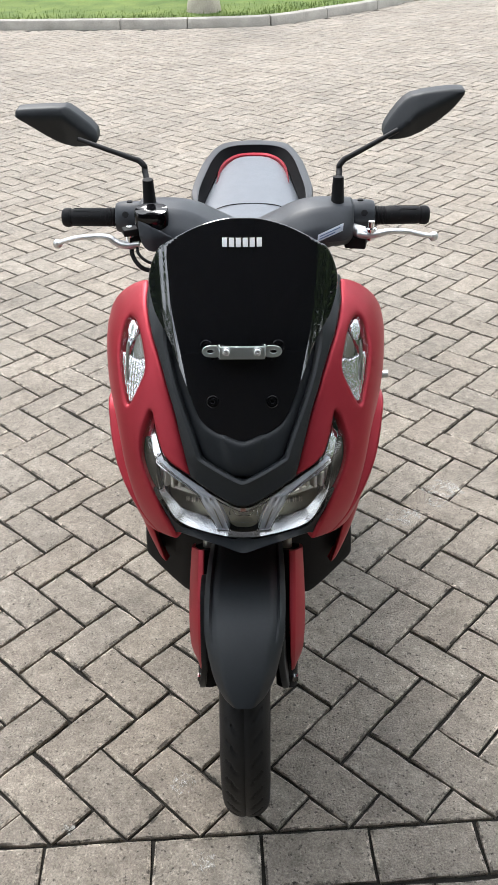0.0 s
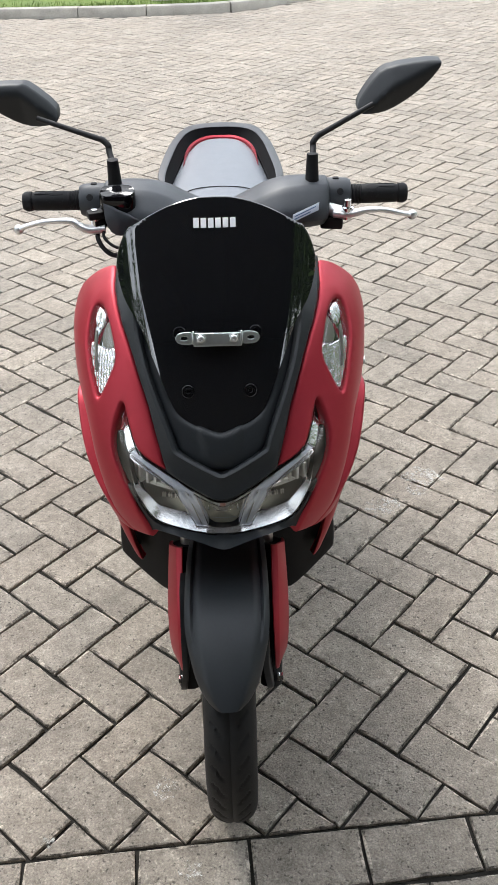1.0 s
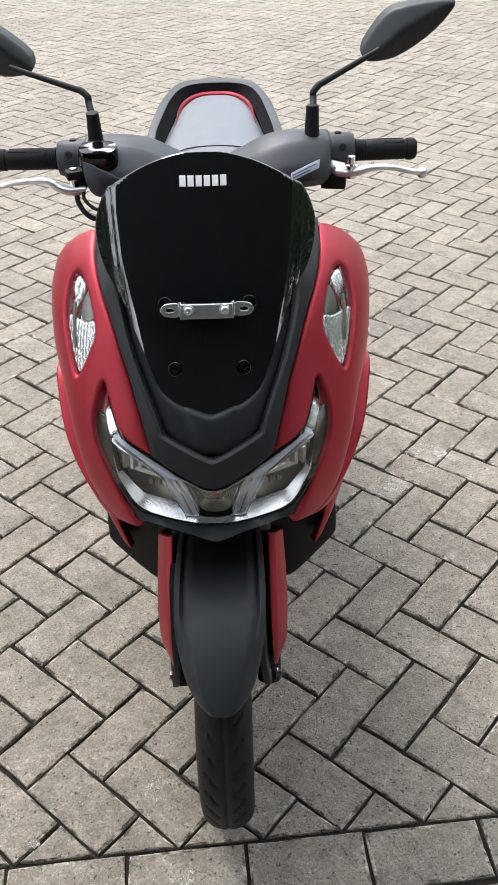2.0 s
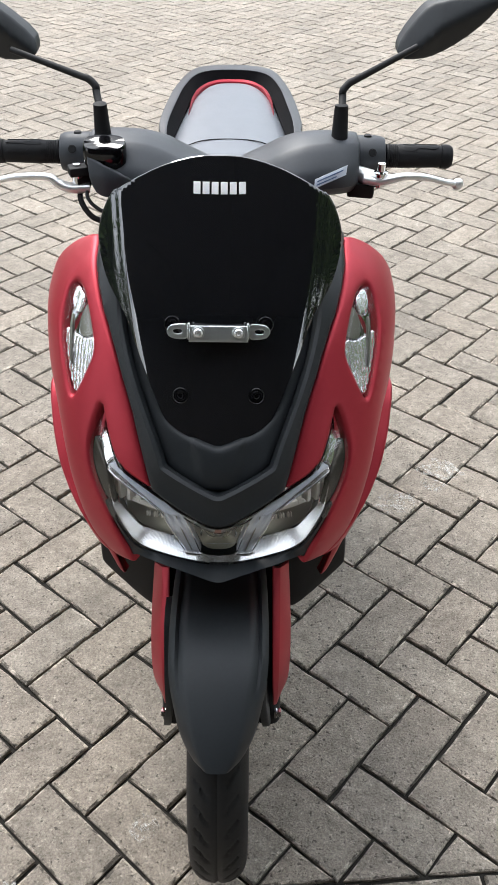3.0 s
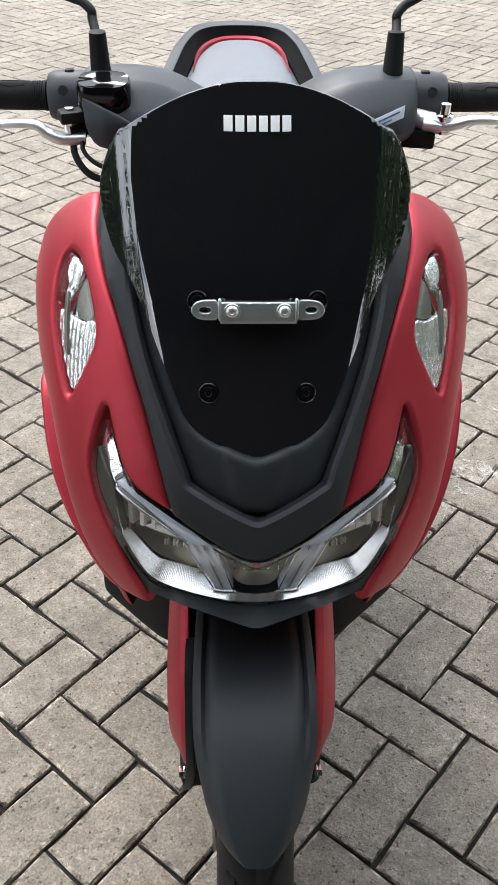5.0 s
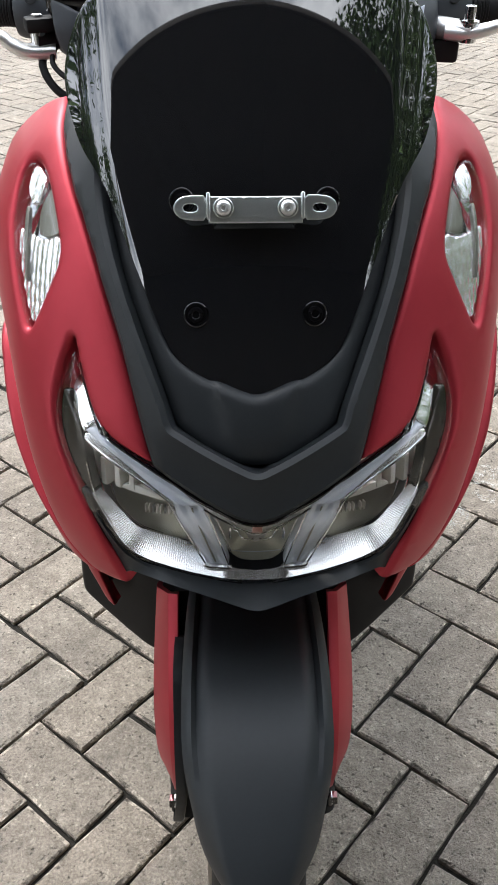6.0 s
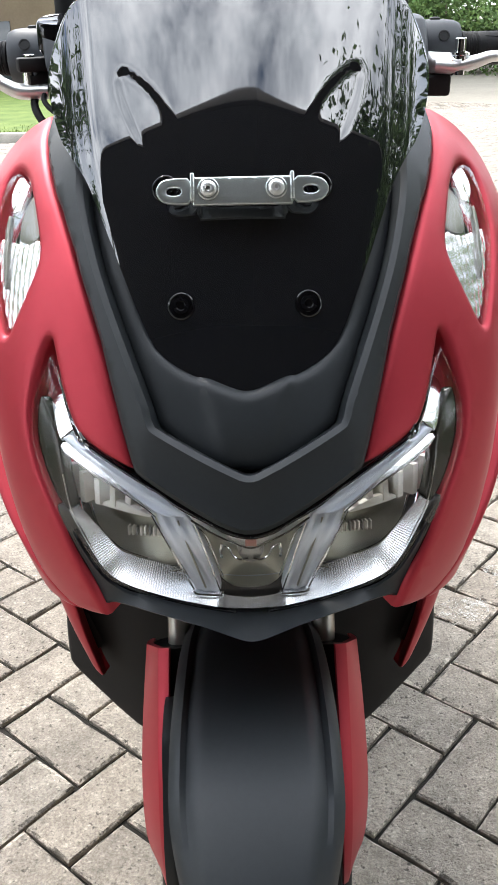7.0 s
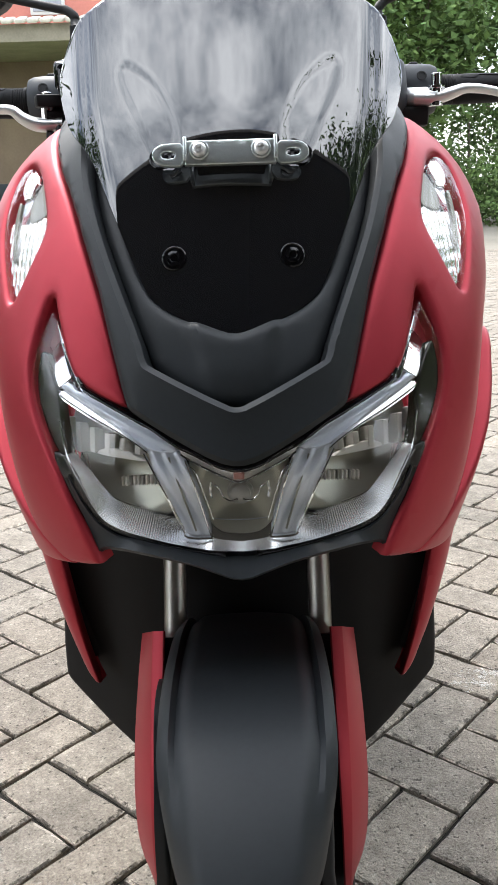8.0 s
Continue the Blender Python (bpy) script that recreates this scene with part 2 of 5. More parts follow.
# ---- mesh helpers ----
def finish(name, verts, faces, mat, parent=None, label="", smooth=True):
    me = bpy.data.meshes.new(name)
    me.from_pydata([tuple(v) for v in verts], [], faces)
    me.validate()
    bm = bmesh.new()
    bm.from_mesh(me)
    bmesh.ops.remove_doubles(bm, verts=bm.verts, dist=1e-6)
    bmesh.ops.recalc_face_normals(bm, faces=bm.faces)
    for e in bm.edges:
        e.smooth = not (len(e.link_faces) == 2 and e.calc_face_angle(0) > radians(38))
    for f in bm.faces:
        f.smooth = smooth
    bm.to_mesh(me)
    bm.free()
    me.materials.append(M[mat])
    ob = new(name, me)
    if parent is not None:
        ob.parent = parent
    return tagged(ob, label)


def part(name, bm, mat, parent, label=""):
    """One bmesh as one mesh object under a thing or a part."""
    me = bpy.data.meshes.new(name)
    bmesh.ops.recalc_face_normals(bm, faces=bm.faces)
    for e in bm.edges:
        e.smooth = not (len(e.link_faces) == 2 and e.calc_face_angle(0) > radians(38))
    for f in bm.faces:
        f.smooth = True
    bm.to_mesh(me)
    bm.free()
    me.materials.append(M[mat])
    ob = new(name, me)
    if parent is not None:
        ob.parent = parent
    return tagged(ob, label)


def box(sx, sy, sz, m=None, bevel=0.003, seg=2):
    bm = bmesh.new()
    bmesh.ops.create_cube(bm, size=1.0, matrix=Matrix.Diagonal((sx, sy, sz, 1)))
    if bevel:
        bmesh.ops.bevel(bm, geom=bm.edges[:], offset=bevel, segments=seg, profile=0.5, affect="EDGES")
    if m is not None:
        bm.transform(m)
    return bm


def curve(pts, n=8):
    """Catmull-Rom through the points."""
    p = [Vector(q) for q in pts]
    p = [2 * p[0] - p[1], *p, 2 * p[-1] - p[-2]]
    out = []
    for i in range(1, len(p) - 2):
        for k in range(n):
            t = k / n
            out.append(0.5 * (2 * p[i] + (p[i + 1] - p[i - 1]) * t + (2 * p[i - 1] - 5 * p[i] + 4 * p[i + 1] - p[i + 2]) * t * t + (3 * p[i] - p[i - 1] - 3 * p[i + 1] + p[i + 2]) * t ** 3))
    return out + [p[-2]]


def loft(name, rings, mat, parent=None, label="", caps=True, closed=False):
    """A skin over rings with equal numbers of points."""
    k = len(rings[0])
    verts = [v for r in rings for v in r]
    faces = []
    for i in range(len(rings) if closed else len(rings) - 1):
        j = (i + 1) % len(rings)
        for a in range(k):
            b = (a + 1) % k
            faces.append((i * k + a, i * k + b, j * k + b, j * k + a))
    if caps and not closed:
        faces += [tuple(range(k)), tuple(range((len(rings) - 1) * k, len(rings) * k))]
    return finish(name, verts, faces, mat, parent, label)


def tube(name, pts, radius, mat, parent=None, label="", seg=12, n=8, flat=1.0):
    """A round rod along a curve; radius may be one for each given point."""
    path = curve(pts, n)
    rad = radius if isinstance(radius, (list, tuple)) else [radius] * len(pts)
    rings = []
    for i, p in enumerate(path):
        d = (path[min(i + 1, len(path) - 1)] - path[max(i - 1, 0)]).normalized()
        s = d.cross(Vector((0, 0, 1)))
        s = s.normalized() if s.length > 1e-3 else Vector((1, 0, 0))
        u = s.cross(d)
        f = min(i / n, len(rad) - 1.001)
        r = rad[int(f)] * (1 - f % 1) + rad[int(f) + 1] * (f % 1)
        rings.append([p + (s * math.cos(a) + u * math.sin(a) * flat) * r for a in (2 * math.pi * q / seg for q in range(seg))])
    return loft(name, rings, mat, parent, label)


def turned(name, profile, mat, parent=None, label="", m=None, seg=32):
    """A body turned round the x axis from (x, radius) pairs."""
    m = m or Matrix()
    rings = [[m @ Vector((x, r * math.cos(a), r * math.sin(a))) for a in (2 * math.pi * q / seg for q in range(seg))] for x, r in profile]
    return loft(name, rings, mat, parent, label)


def mirrored(half):
    """A closed outline from its half, from the middle line round and back to it."""
    return half + [(-u, v) for u, v in reversed(half) if abs(u) > 1e-6]


def rounded(pts, times=2):
    """Corner cutting; a point given twice stays sharper."""
    for _ in range(times):
        out = []
        for i, p in enumerate(pts):
            q = pts[(i + 1) % len(pts)]
            out += [(0.75 * p[0] + 0.25 * q[0], 0.75 * p[1] + 0.25 * q[1]), (0.25 * p[0] + 0.75 * q[0], 0.25 * p[1] + 0.75 * q[1])]
        pts = out
    return pts


def dense(pts, step):
    out = []
    for i, p in enumerate(pts):
        q = pts[(i + 1) % len(pts)]
        n = max(1, math.ceil(math.hypot(q[0] - p[0], q[1] - p[1]) / step))
        out += [(p[0] + (q[0] - p[0]) * k / n, p[1] + (q[1] - p[1]) * k / n) for k in range(n)]
    clean = []
    for p in out:
        if not clean or math.hypot(p[0] - clean[-1][0], p[1] - clean[-1][1]) > 2e-4:
            clean.append(p)
    if math.hypot(clean[0][0] - clean[-1][0], clean[0][1] - clean[-1][1]) < 2e-4:
        clean.pop()
    return clean


def inside(p, loop):
    """Which of the points p lie in the loop."""
    x, y = p[:, 0], p[:, 1]
    a = np.array(loop)
    b = np.roll(a, -1, axis=0)
    hit = np.zeros(len(p), bool)
    for (x0, y0), (x1, y1) in zip(a, b):
        cross = ((y0 > y) != (y1 > y)) & (x < (x1 - x0) * (y - y0) / (y1 - y0 + 1e-15) + x0)
        hit ^= cross
    return hit


def edge_distance(p, loops):
    best = np.full(len(p), 9.0)
    for loop in loops:
        a = np.array(loop)
        b = np.roll(a, -1, axis=0)
        for s, e in zip(a, b):
            d = e - s
            t = np.clip(((p - s) @ d) / (d @ d + 1e-15), 0, 1)
            best = np.minimum(best, np.hypot(*(p - s - t[:, None] * d).T))
    return best


def patch(name, outline, surface, mat, parent=None, label="", holes=(), edge=0.004, thick=0.006, lift=0.0, step=0.012, relief=None, smooth=2, dome=0.0, chamfer=False):
    """A panel cut from a surface (u, v) -> place: rounded edges, thickness, holes and relief."""
    from mathutils.geometry import delaunay_2d_cdt
    loops = [dense(rounded(list(o), smooth), step * 0.6) for o in (outline, *holes)]
    lo, hi = np.min(loops[0], axis=0), np.max(loops[0], axis=0)
    gx, gy = np.meshgrid(np.arange(lo[0], hi[0], step), np.arange(lo[1], hi[1], step))
    gx[1::2] += step / 2
    grid = np.stack([gx.ravel(), gy.ravel()], 1)
    pts = [grid[edge_distance(grid, loops) > edge * 1.15]]
    for o in loops:                       # rows of points along the edge carry its rounding
        a = np.array(o)
        t = np.roll(a, -1, axis=0) - np.roll(a, 1, axis=0)
        nrm = np.stack([-t[:, 1], t[:, 0]], 1) / (np.hypot(*t.T)[:, None] + 1e-12)
        for d in (0.15, 0.5, 1.0):
            pts += [a + nrm * edge * d, a - nrm * edge * d]
    pts = np.concatenate(pts)
    ok = inside(pts, loops[0]) & (edge_distance(pts, loops) > edge * 0.13)
    for h in loops[1:]:
        ok &= ~inside(pts, h)
    pts = pts[ok]
    verts, edges = [], []
    for o in loops:
        k = len(verts)
        verts += o
        edges += [(k + i, k + (i + 1) % len(o)) for i in range(len(o))]
    verts = [Vector(v) for v in verts] + [Vector(v) for v in pts]
    v2, _, tris, *_ = delaunay_2d_cdt(verts, edges, [], 0, 1e-5)
    v2 = np.array([tuple(v) for v in v2])
    mid = np.array([v2[list(t)].mean(axis=0) for t in tris])
    keep = inside(mid, loops[0])
    for h in loops[1:]:
        keep &= ~inside(mid, h)
    tris = [t for t, k in zip(tris, keep) if k]
    dist = edge_distance(v2, loops)
    top, back = [], []
    for (u, v), d in zip(v2, dist):
        p = Vector(surface(u, v))
        h = 1e-4
        n = (Vector(surface(u + h, v)) - p).cross(Vector(surface(u, v + h)) - p).normalized()
        q = 1 - min(d / edge, 1.0)
        up = lift - (edge * q if chamfer else edge * (1 - math.sqrt(max(0.0, 1 - q * q))))
        if relief:
            up += relief(u, v)
        if dome:
            up += dome * min(d / 0.05, 1.0) ** 0.6
        top.append(p + n * up)
        back.append(p + n * (up - thick))
    count = {}
    for t in tris:
        for i in range(3):
            e = (t[i], t[(i + 1) % 3])
            count[e] = count.get(e, 0) + 1
    faces, k = [tuple(t) for t in tris], len(top)
    used = {}
    extra = []
    for (a, b) in count:
        if (b, a) not in count:
            for w in (a, b):
                if w not in used:
                    used[w] = k + len(extra)
                    extra.append(back[w])
            faces.append((b, a, used[a], used[b]))
    return finish(name, top + extra, faces, mat, parent, label)


def smooth_table(zs, vs):
    """A smooth curve through a table of values."""
    zs, vs = np.array(zs), np.array(vs)
    s = np.gradient(vs, zs)

    def at(z):
        z = min(max(z, zs[0]), zs[-1])
        i = int(min(max(np.searchsorted(zs, z, side="right") - 1, 0), len(zs) - 2))
        h = zs[i + 1] - zs[i]
        t = (z - zs[i]) / h
        return float((2 * t ** 3 - 3 * t * t + 1) * vs[i] + (t ** 3 - 2 * t * t + t) * h * s[i] + (-2 * t ** 3 + 3 * t * t) * vs[i + 1] + (t ** 3 - t * t) * h * s[i + 1])
    return at


def thing(name, label, category, x=0, y=0, z=0, group=""):
    ob = new(name)
    ob.location = (x, y, z)
    ob.empty_display_size = 0.1
    return tagged(ob, label, category, group)


def group_of(name, parent, label=""):
    """An empty part that carries sub-parts."""
    ob = new(name)
    ob.parent = parent
    ob.empty_display_size = 0.05
    return tagged(ob, label)


# ---- the scooter: x to its left hand, y back from the front axle, z up ----
HALF_WIDTH = smooth_table([.40, .55, .60, .643, .70, .78, .85, .92, .96, .985, 1.0, 1.02], [.215, .215, .215, .225, .245, .262, .262, .251, .233, .210, .190, .165])
NOSE = smooth_table([.40, .60, .65, .73, .774, .83, .884, .96, 1.0, 1.05], [.02, -.05, -.062, -.050, -.034, -.006, .027, .082, .112, .15])
ROUND = 0.235


WAIST = smooth_table([.60, .74, .78, .80, .82, .85, .88, .91, .95, 1.0], [-.020, -.020, -.018, -.014, -.010, -.004, 0, .004, .003, 0])


def cowl(u, z, waist=1.0):
    """The skin of the front body: u runs round it from the middle line, z up; it draws in below the turn signals."""
    a = abs(u) / ROUND
    w, c = HALF_WIDTH(z), NOSE(z)
    q = min(a, math.pi / 2)
    x, y = w * math.sin(q), c + ROUND * (1 - math.cos(q))
    f = min(max((abs(u) - .2) / .15, 0.0), 1.0)
    x -= .009 * f * f * (3 - 2 * f)
    f = min(max((abs(u) - .20) / .09, 0.0), 1.0)
    x += waist * WAIST(z) * f * f * (3 - 2 * f)
    if a > q:
        e = (a - q) * ROUND
        x, y = x - 1.25 * e * e, y + e
    return (math.copysign(x, u), y, z)


SCREEN = smooth_table([.82, .884, .961, .987, 1.03, 1.10, 1.14], [.002, .031, .071, .0860, .1140, .1615, .191])
FOLD = smooth_table([.82, .87, .97, 1.087, 1.14], [.072, .090, .118, .131, .134])


def screen(x, z):
    """The windscreen: a shallow curve between two soft folds, and flanks turned back."""
    f, a = FOLD(z), abs(x)
    y = SCREEN(z) + 1.7 * min(a, f) ** 2
    over = a - f
    if over > -0.014:
        y += 1.15 * ((over + 0.014) ** 2 / 0.056 if over < 0.014 else over)
    return (x, y, z)


def side(outline, s):
    """An outline for one side; s = 1 or -1."""
    return [(s * u, v) for u, v in (outline if s > 0 else reversed(outline))]


scooter = thing("scooter", "matte red and black motor scooter parked upright on grey block paving", "motor scooter", 0, AX, 0)


def front_body(bike):
    for s in (1, -1):
        red = [(.270, 1.000), (.270, 1.000), (.240, .996), (.185, .972), (.137, .928), (.107, .868), (.092, .825), (.079, .776), (.079, .776), (.084, .775), (.119, .789), (.130, .804), (.144, .850), (.147, .856), (.153, .846), (.1665, .810), (.1690, .790), (.1660, .768), (.1600, .7495), (.1525, .7315), (.1440, .708), (.1375, .685), (.1325, .667), (.1275, .644), (.1275, .644), (.150, .638),
               (.205, .630), (.28, .622), (.40, .64), (.52, .70), (.56, .78), (.52, .84), (.43, .894), (.365, .935), (.335, .962), (.305, .985), (.285, .996)]
        hole = [(.238, .9605), (.214, .9605), (.190, .948), (.171, .923), (.1645, .907), (.171, .890), (.194, .850), (.200, .846), (.205, .848), (.220, .873), (.233, .899), (.240, .925), (.243, .948)]
        part_red = patch("front_fairing", side(red, s), cowl, "red", bike, "matte metallic red fairing panel", holes=[side(hole, s)], edge=.006, thick=.012, step=.013)
        turn_signal(bike, side(hole, s), s)
        # wing on the flank: flush along its crease, standing off towards the back
        wing = [(.372, .792), (.350, .794), (.332, .786), (.318, .768), (.292, .738), (.258, .700), (.215, .664), (.175, .642), (.158, .6375), (.158, .6375), (.205, .6265), (.28, .617), (.38, .622), (.47, .66), (.50, .72), (.47, .77), (.42, .785)]
        patch("side_wing", side(wing, s), lambda u, v: cowl(u, v, 0.0), "red", part_red, "matte metallic red flank wing", edge=.005, thick=.016, step=.010, lift=.001, relief=lambda u, v: -.004 * min(max((v - .72) / .05, 0.0), 1.0))
    black = [(0, .733), (.016, .737), (.044, .753), (.076, .772), (.079, .777), (.092, .827), (.104, .868), (.134, .928), (.182, .972), (.236, .997), (.268, 1.002), (.268, 1.002), (.262, 1.010), (.215, 1.014), (.170, 1.004), (.138, .974), (.118, .935), (.088, .872), (.066, .822), (.062, .806), (.058, .8035), (.006, .7765), (0, .775)]
    inner = black[-8:]
    def shoulder(u, z):      # a soft ramp up towards the inner rail
        d = edge_distance(np.array([[abs(u), z]]), [[(.0, .775), (.062, .805), (.088, .872), (.138, .974), (.088, .872), (.062, .805)]])[0]
        return .005 * max(0.0, 1 - d / .022)
    patch("nose_panel", mirrored(black), cowl, "black", bike, "matte black plastic nose panel with a raised chevron", edge=.0040, thick=.022, step=.008, lift=.004, relief=shoulder, smooth=1, chamfer=True)
    well = [(0, .770), (.060, .800), (.068, .822), (.090, .872), (.122, .935), (.142, .974), (.150, .985), (.127, .986), (.107, .959), (.088, .925), (.076, .890), (.066, .864), (.052, .850), (.036, .842), (.029, .841), (.006, .832), (0, .8315)]
    def chisel(u, z):        # two shallow creases run down from the notches
        t = min(max(((.031 - (.842 - z) * .22) - abs(u)) / .0045 + .5, 0.0), 1.0)
        return -.005 + .0040 * t * t * (3 - 2 * t) * min(1.0, max(0.0, (z - .780) / .02))
    patch("screen_surround", mirrored(well), cowl, "black", bike, "matte black moulded surround below the screen", edge=.0085, thick=.022, step=.007, lift=-.001, relief=chisel, smooth=1)
    back = [(0, .745), (.080, .785), (.110, .87), (.150, .95), (.225, .990), (.18, 1.000), (0, 1.000)]
    patch("inner_panel", mirrored(back), cowl, "deep", bike, "plain black inner panel", edge=.004, thick=.004, step=.02, lift=-.034)


def turn_signal(bike, hole, s):
    c = np.mean(hole, axis=0)
    grow = lambda k: [(c[0] + (u - c[0]) * k, c[1] + (v - c[1]) * k) for u, v in hole]
    body = patch("turn_signal", grow(1.12), cowl, "deep", bike, "clear-lensed front turn signal set in the fairing", lift=-.026, edge=.003, thick=.004)
    patch("bowl", grow(1.02), cowl, "eyechrome", body, "grey chromed bowl", lift=-.014, edge=.002, thick=.004, step=.006, relief=lambda u, v: .002 * math.sin(abs(u) * 210 + v * 90))
    # crazed bright lower reflector: small tilted cells
    def cells(u, v):
        i, j = math.floor(v / .0055), math.floor(abs(u) / .0065)
        return .0005 * (((i * 37 + j * 91) % 11) / 11 - .5) + .0004 * math.sin(abs(u) * 2 * math.pi / .0065) + .0002 * math.sin(v * 2 * math.pi / .0110)
    low = [(.236, .912), (.210, .913), (.190, .913), (.172, .921), (.166, .907), (.172, .891), (.194, .853), (.203, .850), (.218, .874), (.231, .900)]
    patch("reflector", side(low, s), cowl, "signalchrome", body, "bright crazed reflector", lift=-.007, edge=.0015, thick=.004, step=.0018, relief=cells, smooth=1)
    dark = [(.207, .934), (.196, .952), (.189, .946), (.172, .923), (.190, .915), (.203, .915)]
    patch("inner_facet", side(dark, s), cowl, "smokechrome", body, "smoked inner facet", lift=-.008, edge=.001, thick=.003, step=.006, smooth=1)
    white = [(.232, .957), (.218, .958), (.203, .951), (.205, .938), (.220, .930), (.229, .940)]
    patch("upper_facet", side(white, s), cowl, "signalchrome", body, "bright upper facet", lift=-.006, edge=.001, thick=.003, step=.005, smooth=1, relief=lambda u, v: .0015 * math.sin(abs(u) * 500))
    streak = [(.224, .930), (.218, .929), (.211, .905), (.206, .880), (.209, .878), (.217, .904)]
    patch("dark_blade", side(streak, s), cowl, "smokechrome", body, "smoked curved blade", lift=-.004, edge=.001, thick=.003, step=.005, smooth=1)
    patch("lens", grow(.985), cowl, "lens", body, "clear plastic lens", lift=-.001, edge=.004, thick=.002, step=.010).visible_shadow = False


def lamp(u, z):
    """The headlight's outer skin: sunk behind the body's skin towards its foot."""
    x, y, h = cowl(u, z)
    t = min(max((.735 - z) / .065, 0.0), 1.0)
    return (x, y + .020 * t * t * (3 - 2 * t) * max(0.0, 1 - (u / .15) ** 2), h)


def wire(name, pts, lift, radius, mat, parent, s=1, label=""):
    """A thin bright edge moulded along the lamp."""
    row = []
    for u, v in pts:
        p = Vector(lamp(s * u, v))
        n = (Vector(lamp(s * u + 1e-4, v)) - p).cross(Vector(lamp(s * u, v + 1e-4)) - p).normalized()
        row.append(p + n * lift)
    return tube(name, row, radius, mat, parent, label, seg=6, n=4)


def shelf(parent):
    """The ribbed reflector along the lamp's foot: a sloping band of fine ribs that runs up at its ends."""
    edge = [(0, .6590), (.022, .6600), (.0358, .6620), (.0588, .6660), (.0800, .6705), (.0960, .6745), (.1090, .6800), (.1165, .6870), (.1222, .6970), (.1284, .7115), (.1340, .7230), (.1386, .7335)]
    back = [(0, .006, .006), (0, .007, .008), (0, .019, .0105), (-.001, .0240, .0125), (-.003, .0240, .0125), (-.006, .0220, .0115), (-.010, .0190, .0100), (-.012, .0150, .0070), (-.013, .0120, .0040), (-.012, .0100, .0010), (-.010, .0090, 0), (-.006, .0080, 0)]
    front = [Vector(lamp(u, v)) + Vector((0, .0035, 0)) for u, v in edge]
    rear = curve([f + Vector(b) for f, b in zip(front, back)], 10)
    front = curve(front, 10)
    verts, faces, ny, k = [], [], 6, 6
    line = []
    for i in range(len(front) - 1):
        for j in range(k):
            line.append((front[i].lerp(front[i + 1], j / k), rear[i].lerp(rear[i + 1], j / k)))
    full = [(Vector((-a.x, a.y, a.z)), Vector((-b.x, b.y, b.z))) for a, b in reversed(line[1:])] + line
    run = 0.0
    for i, (a, b) in enumerate(full):
        if i:
            run += (a - full[i - 1][0]).length
        rib = .00005 * math.sin(run * 2 * math.pi / .0021)
        for j in range(ny + 1):
            verts.append(a.lerp(b, j / ny) + Vector((0, -rib * .6, rib)))
    for i in range(len(full) - 1):
        for j in range(ny):
            q = i * (ny + 1) + j
            faces.append((q, q + ny + 1, q + ny + 2, q + 1))
    finish("ribbed_strip", verts, faces, "strip", parent, "finely ribbed bright reflector along the lamp's foot")


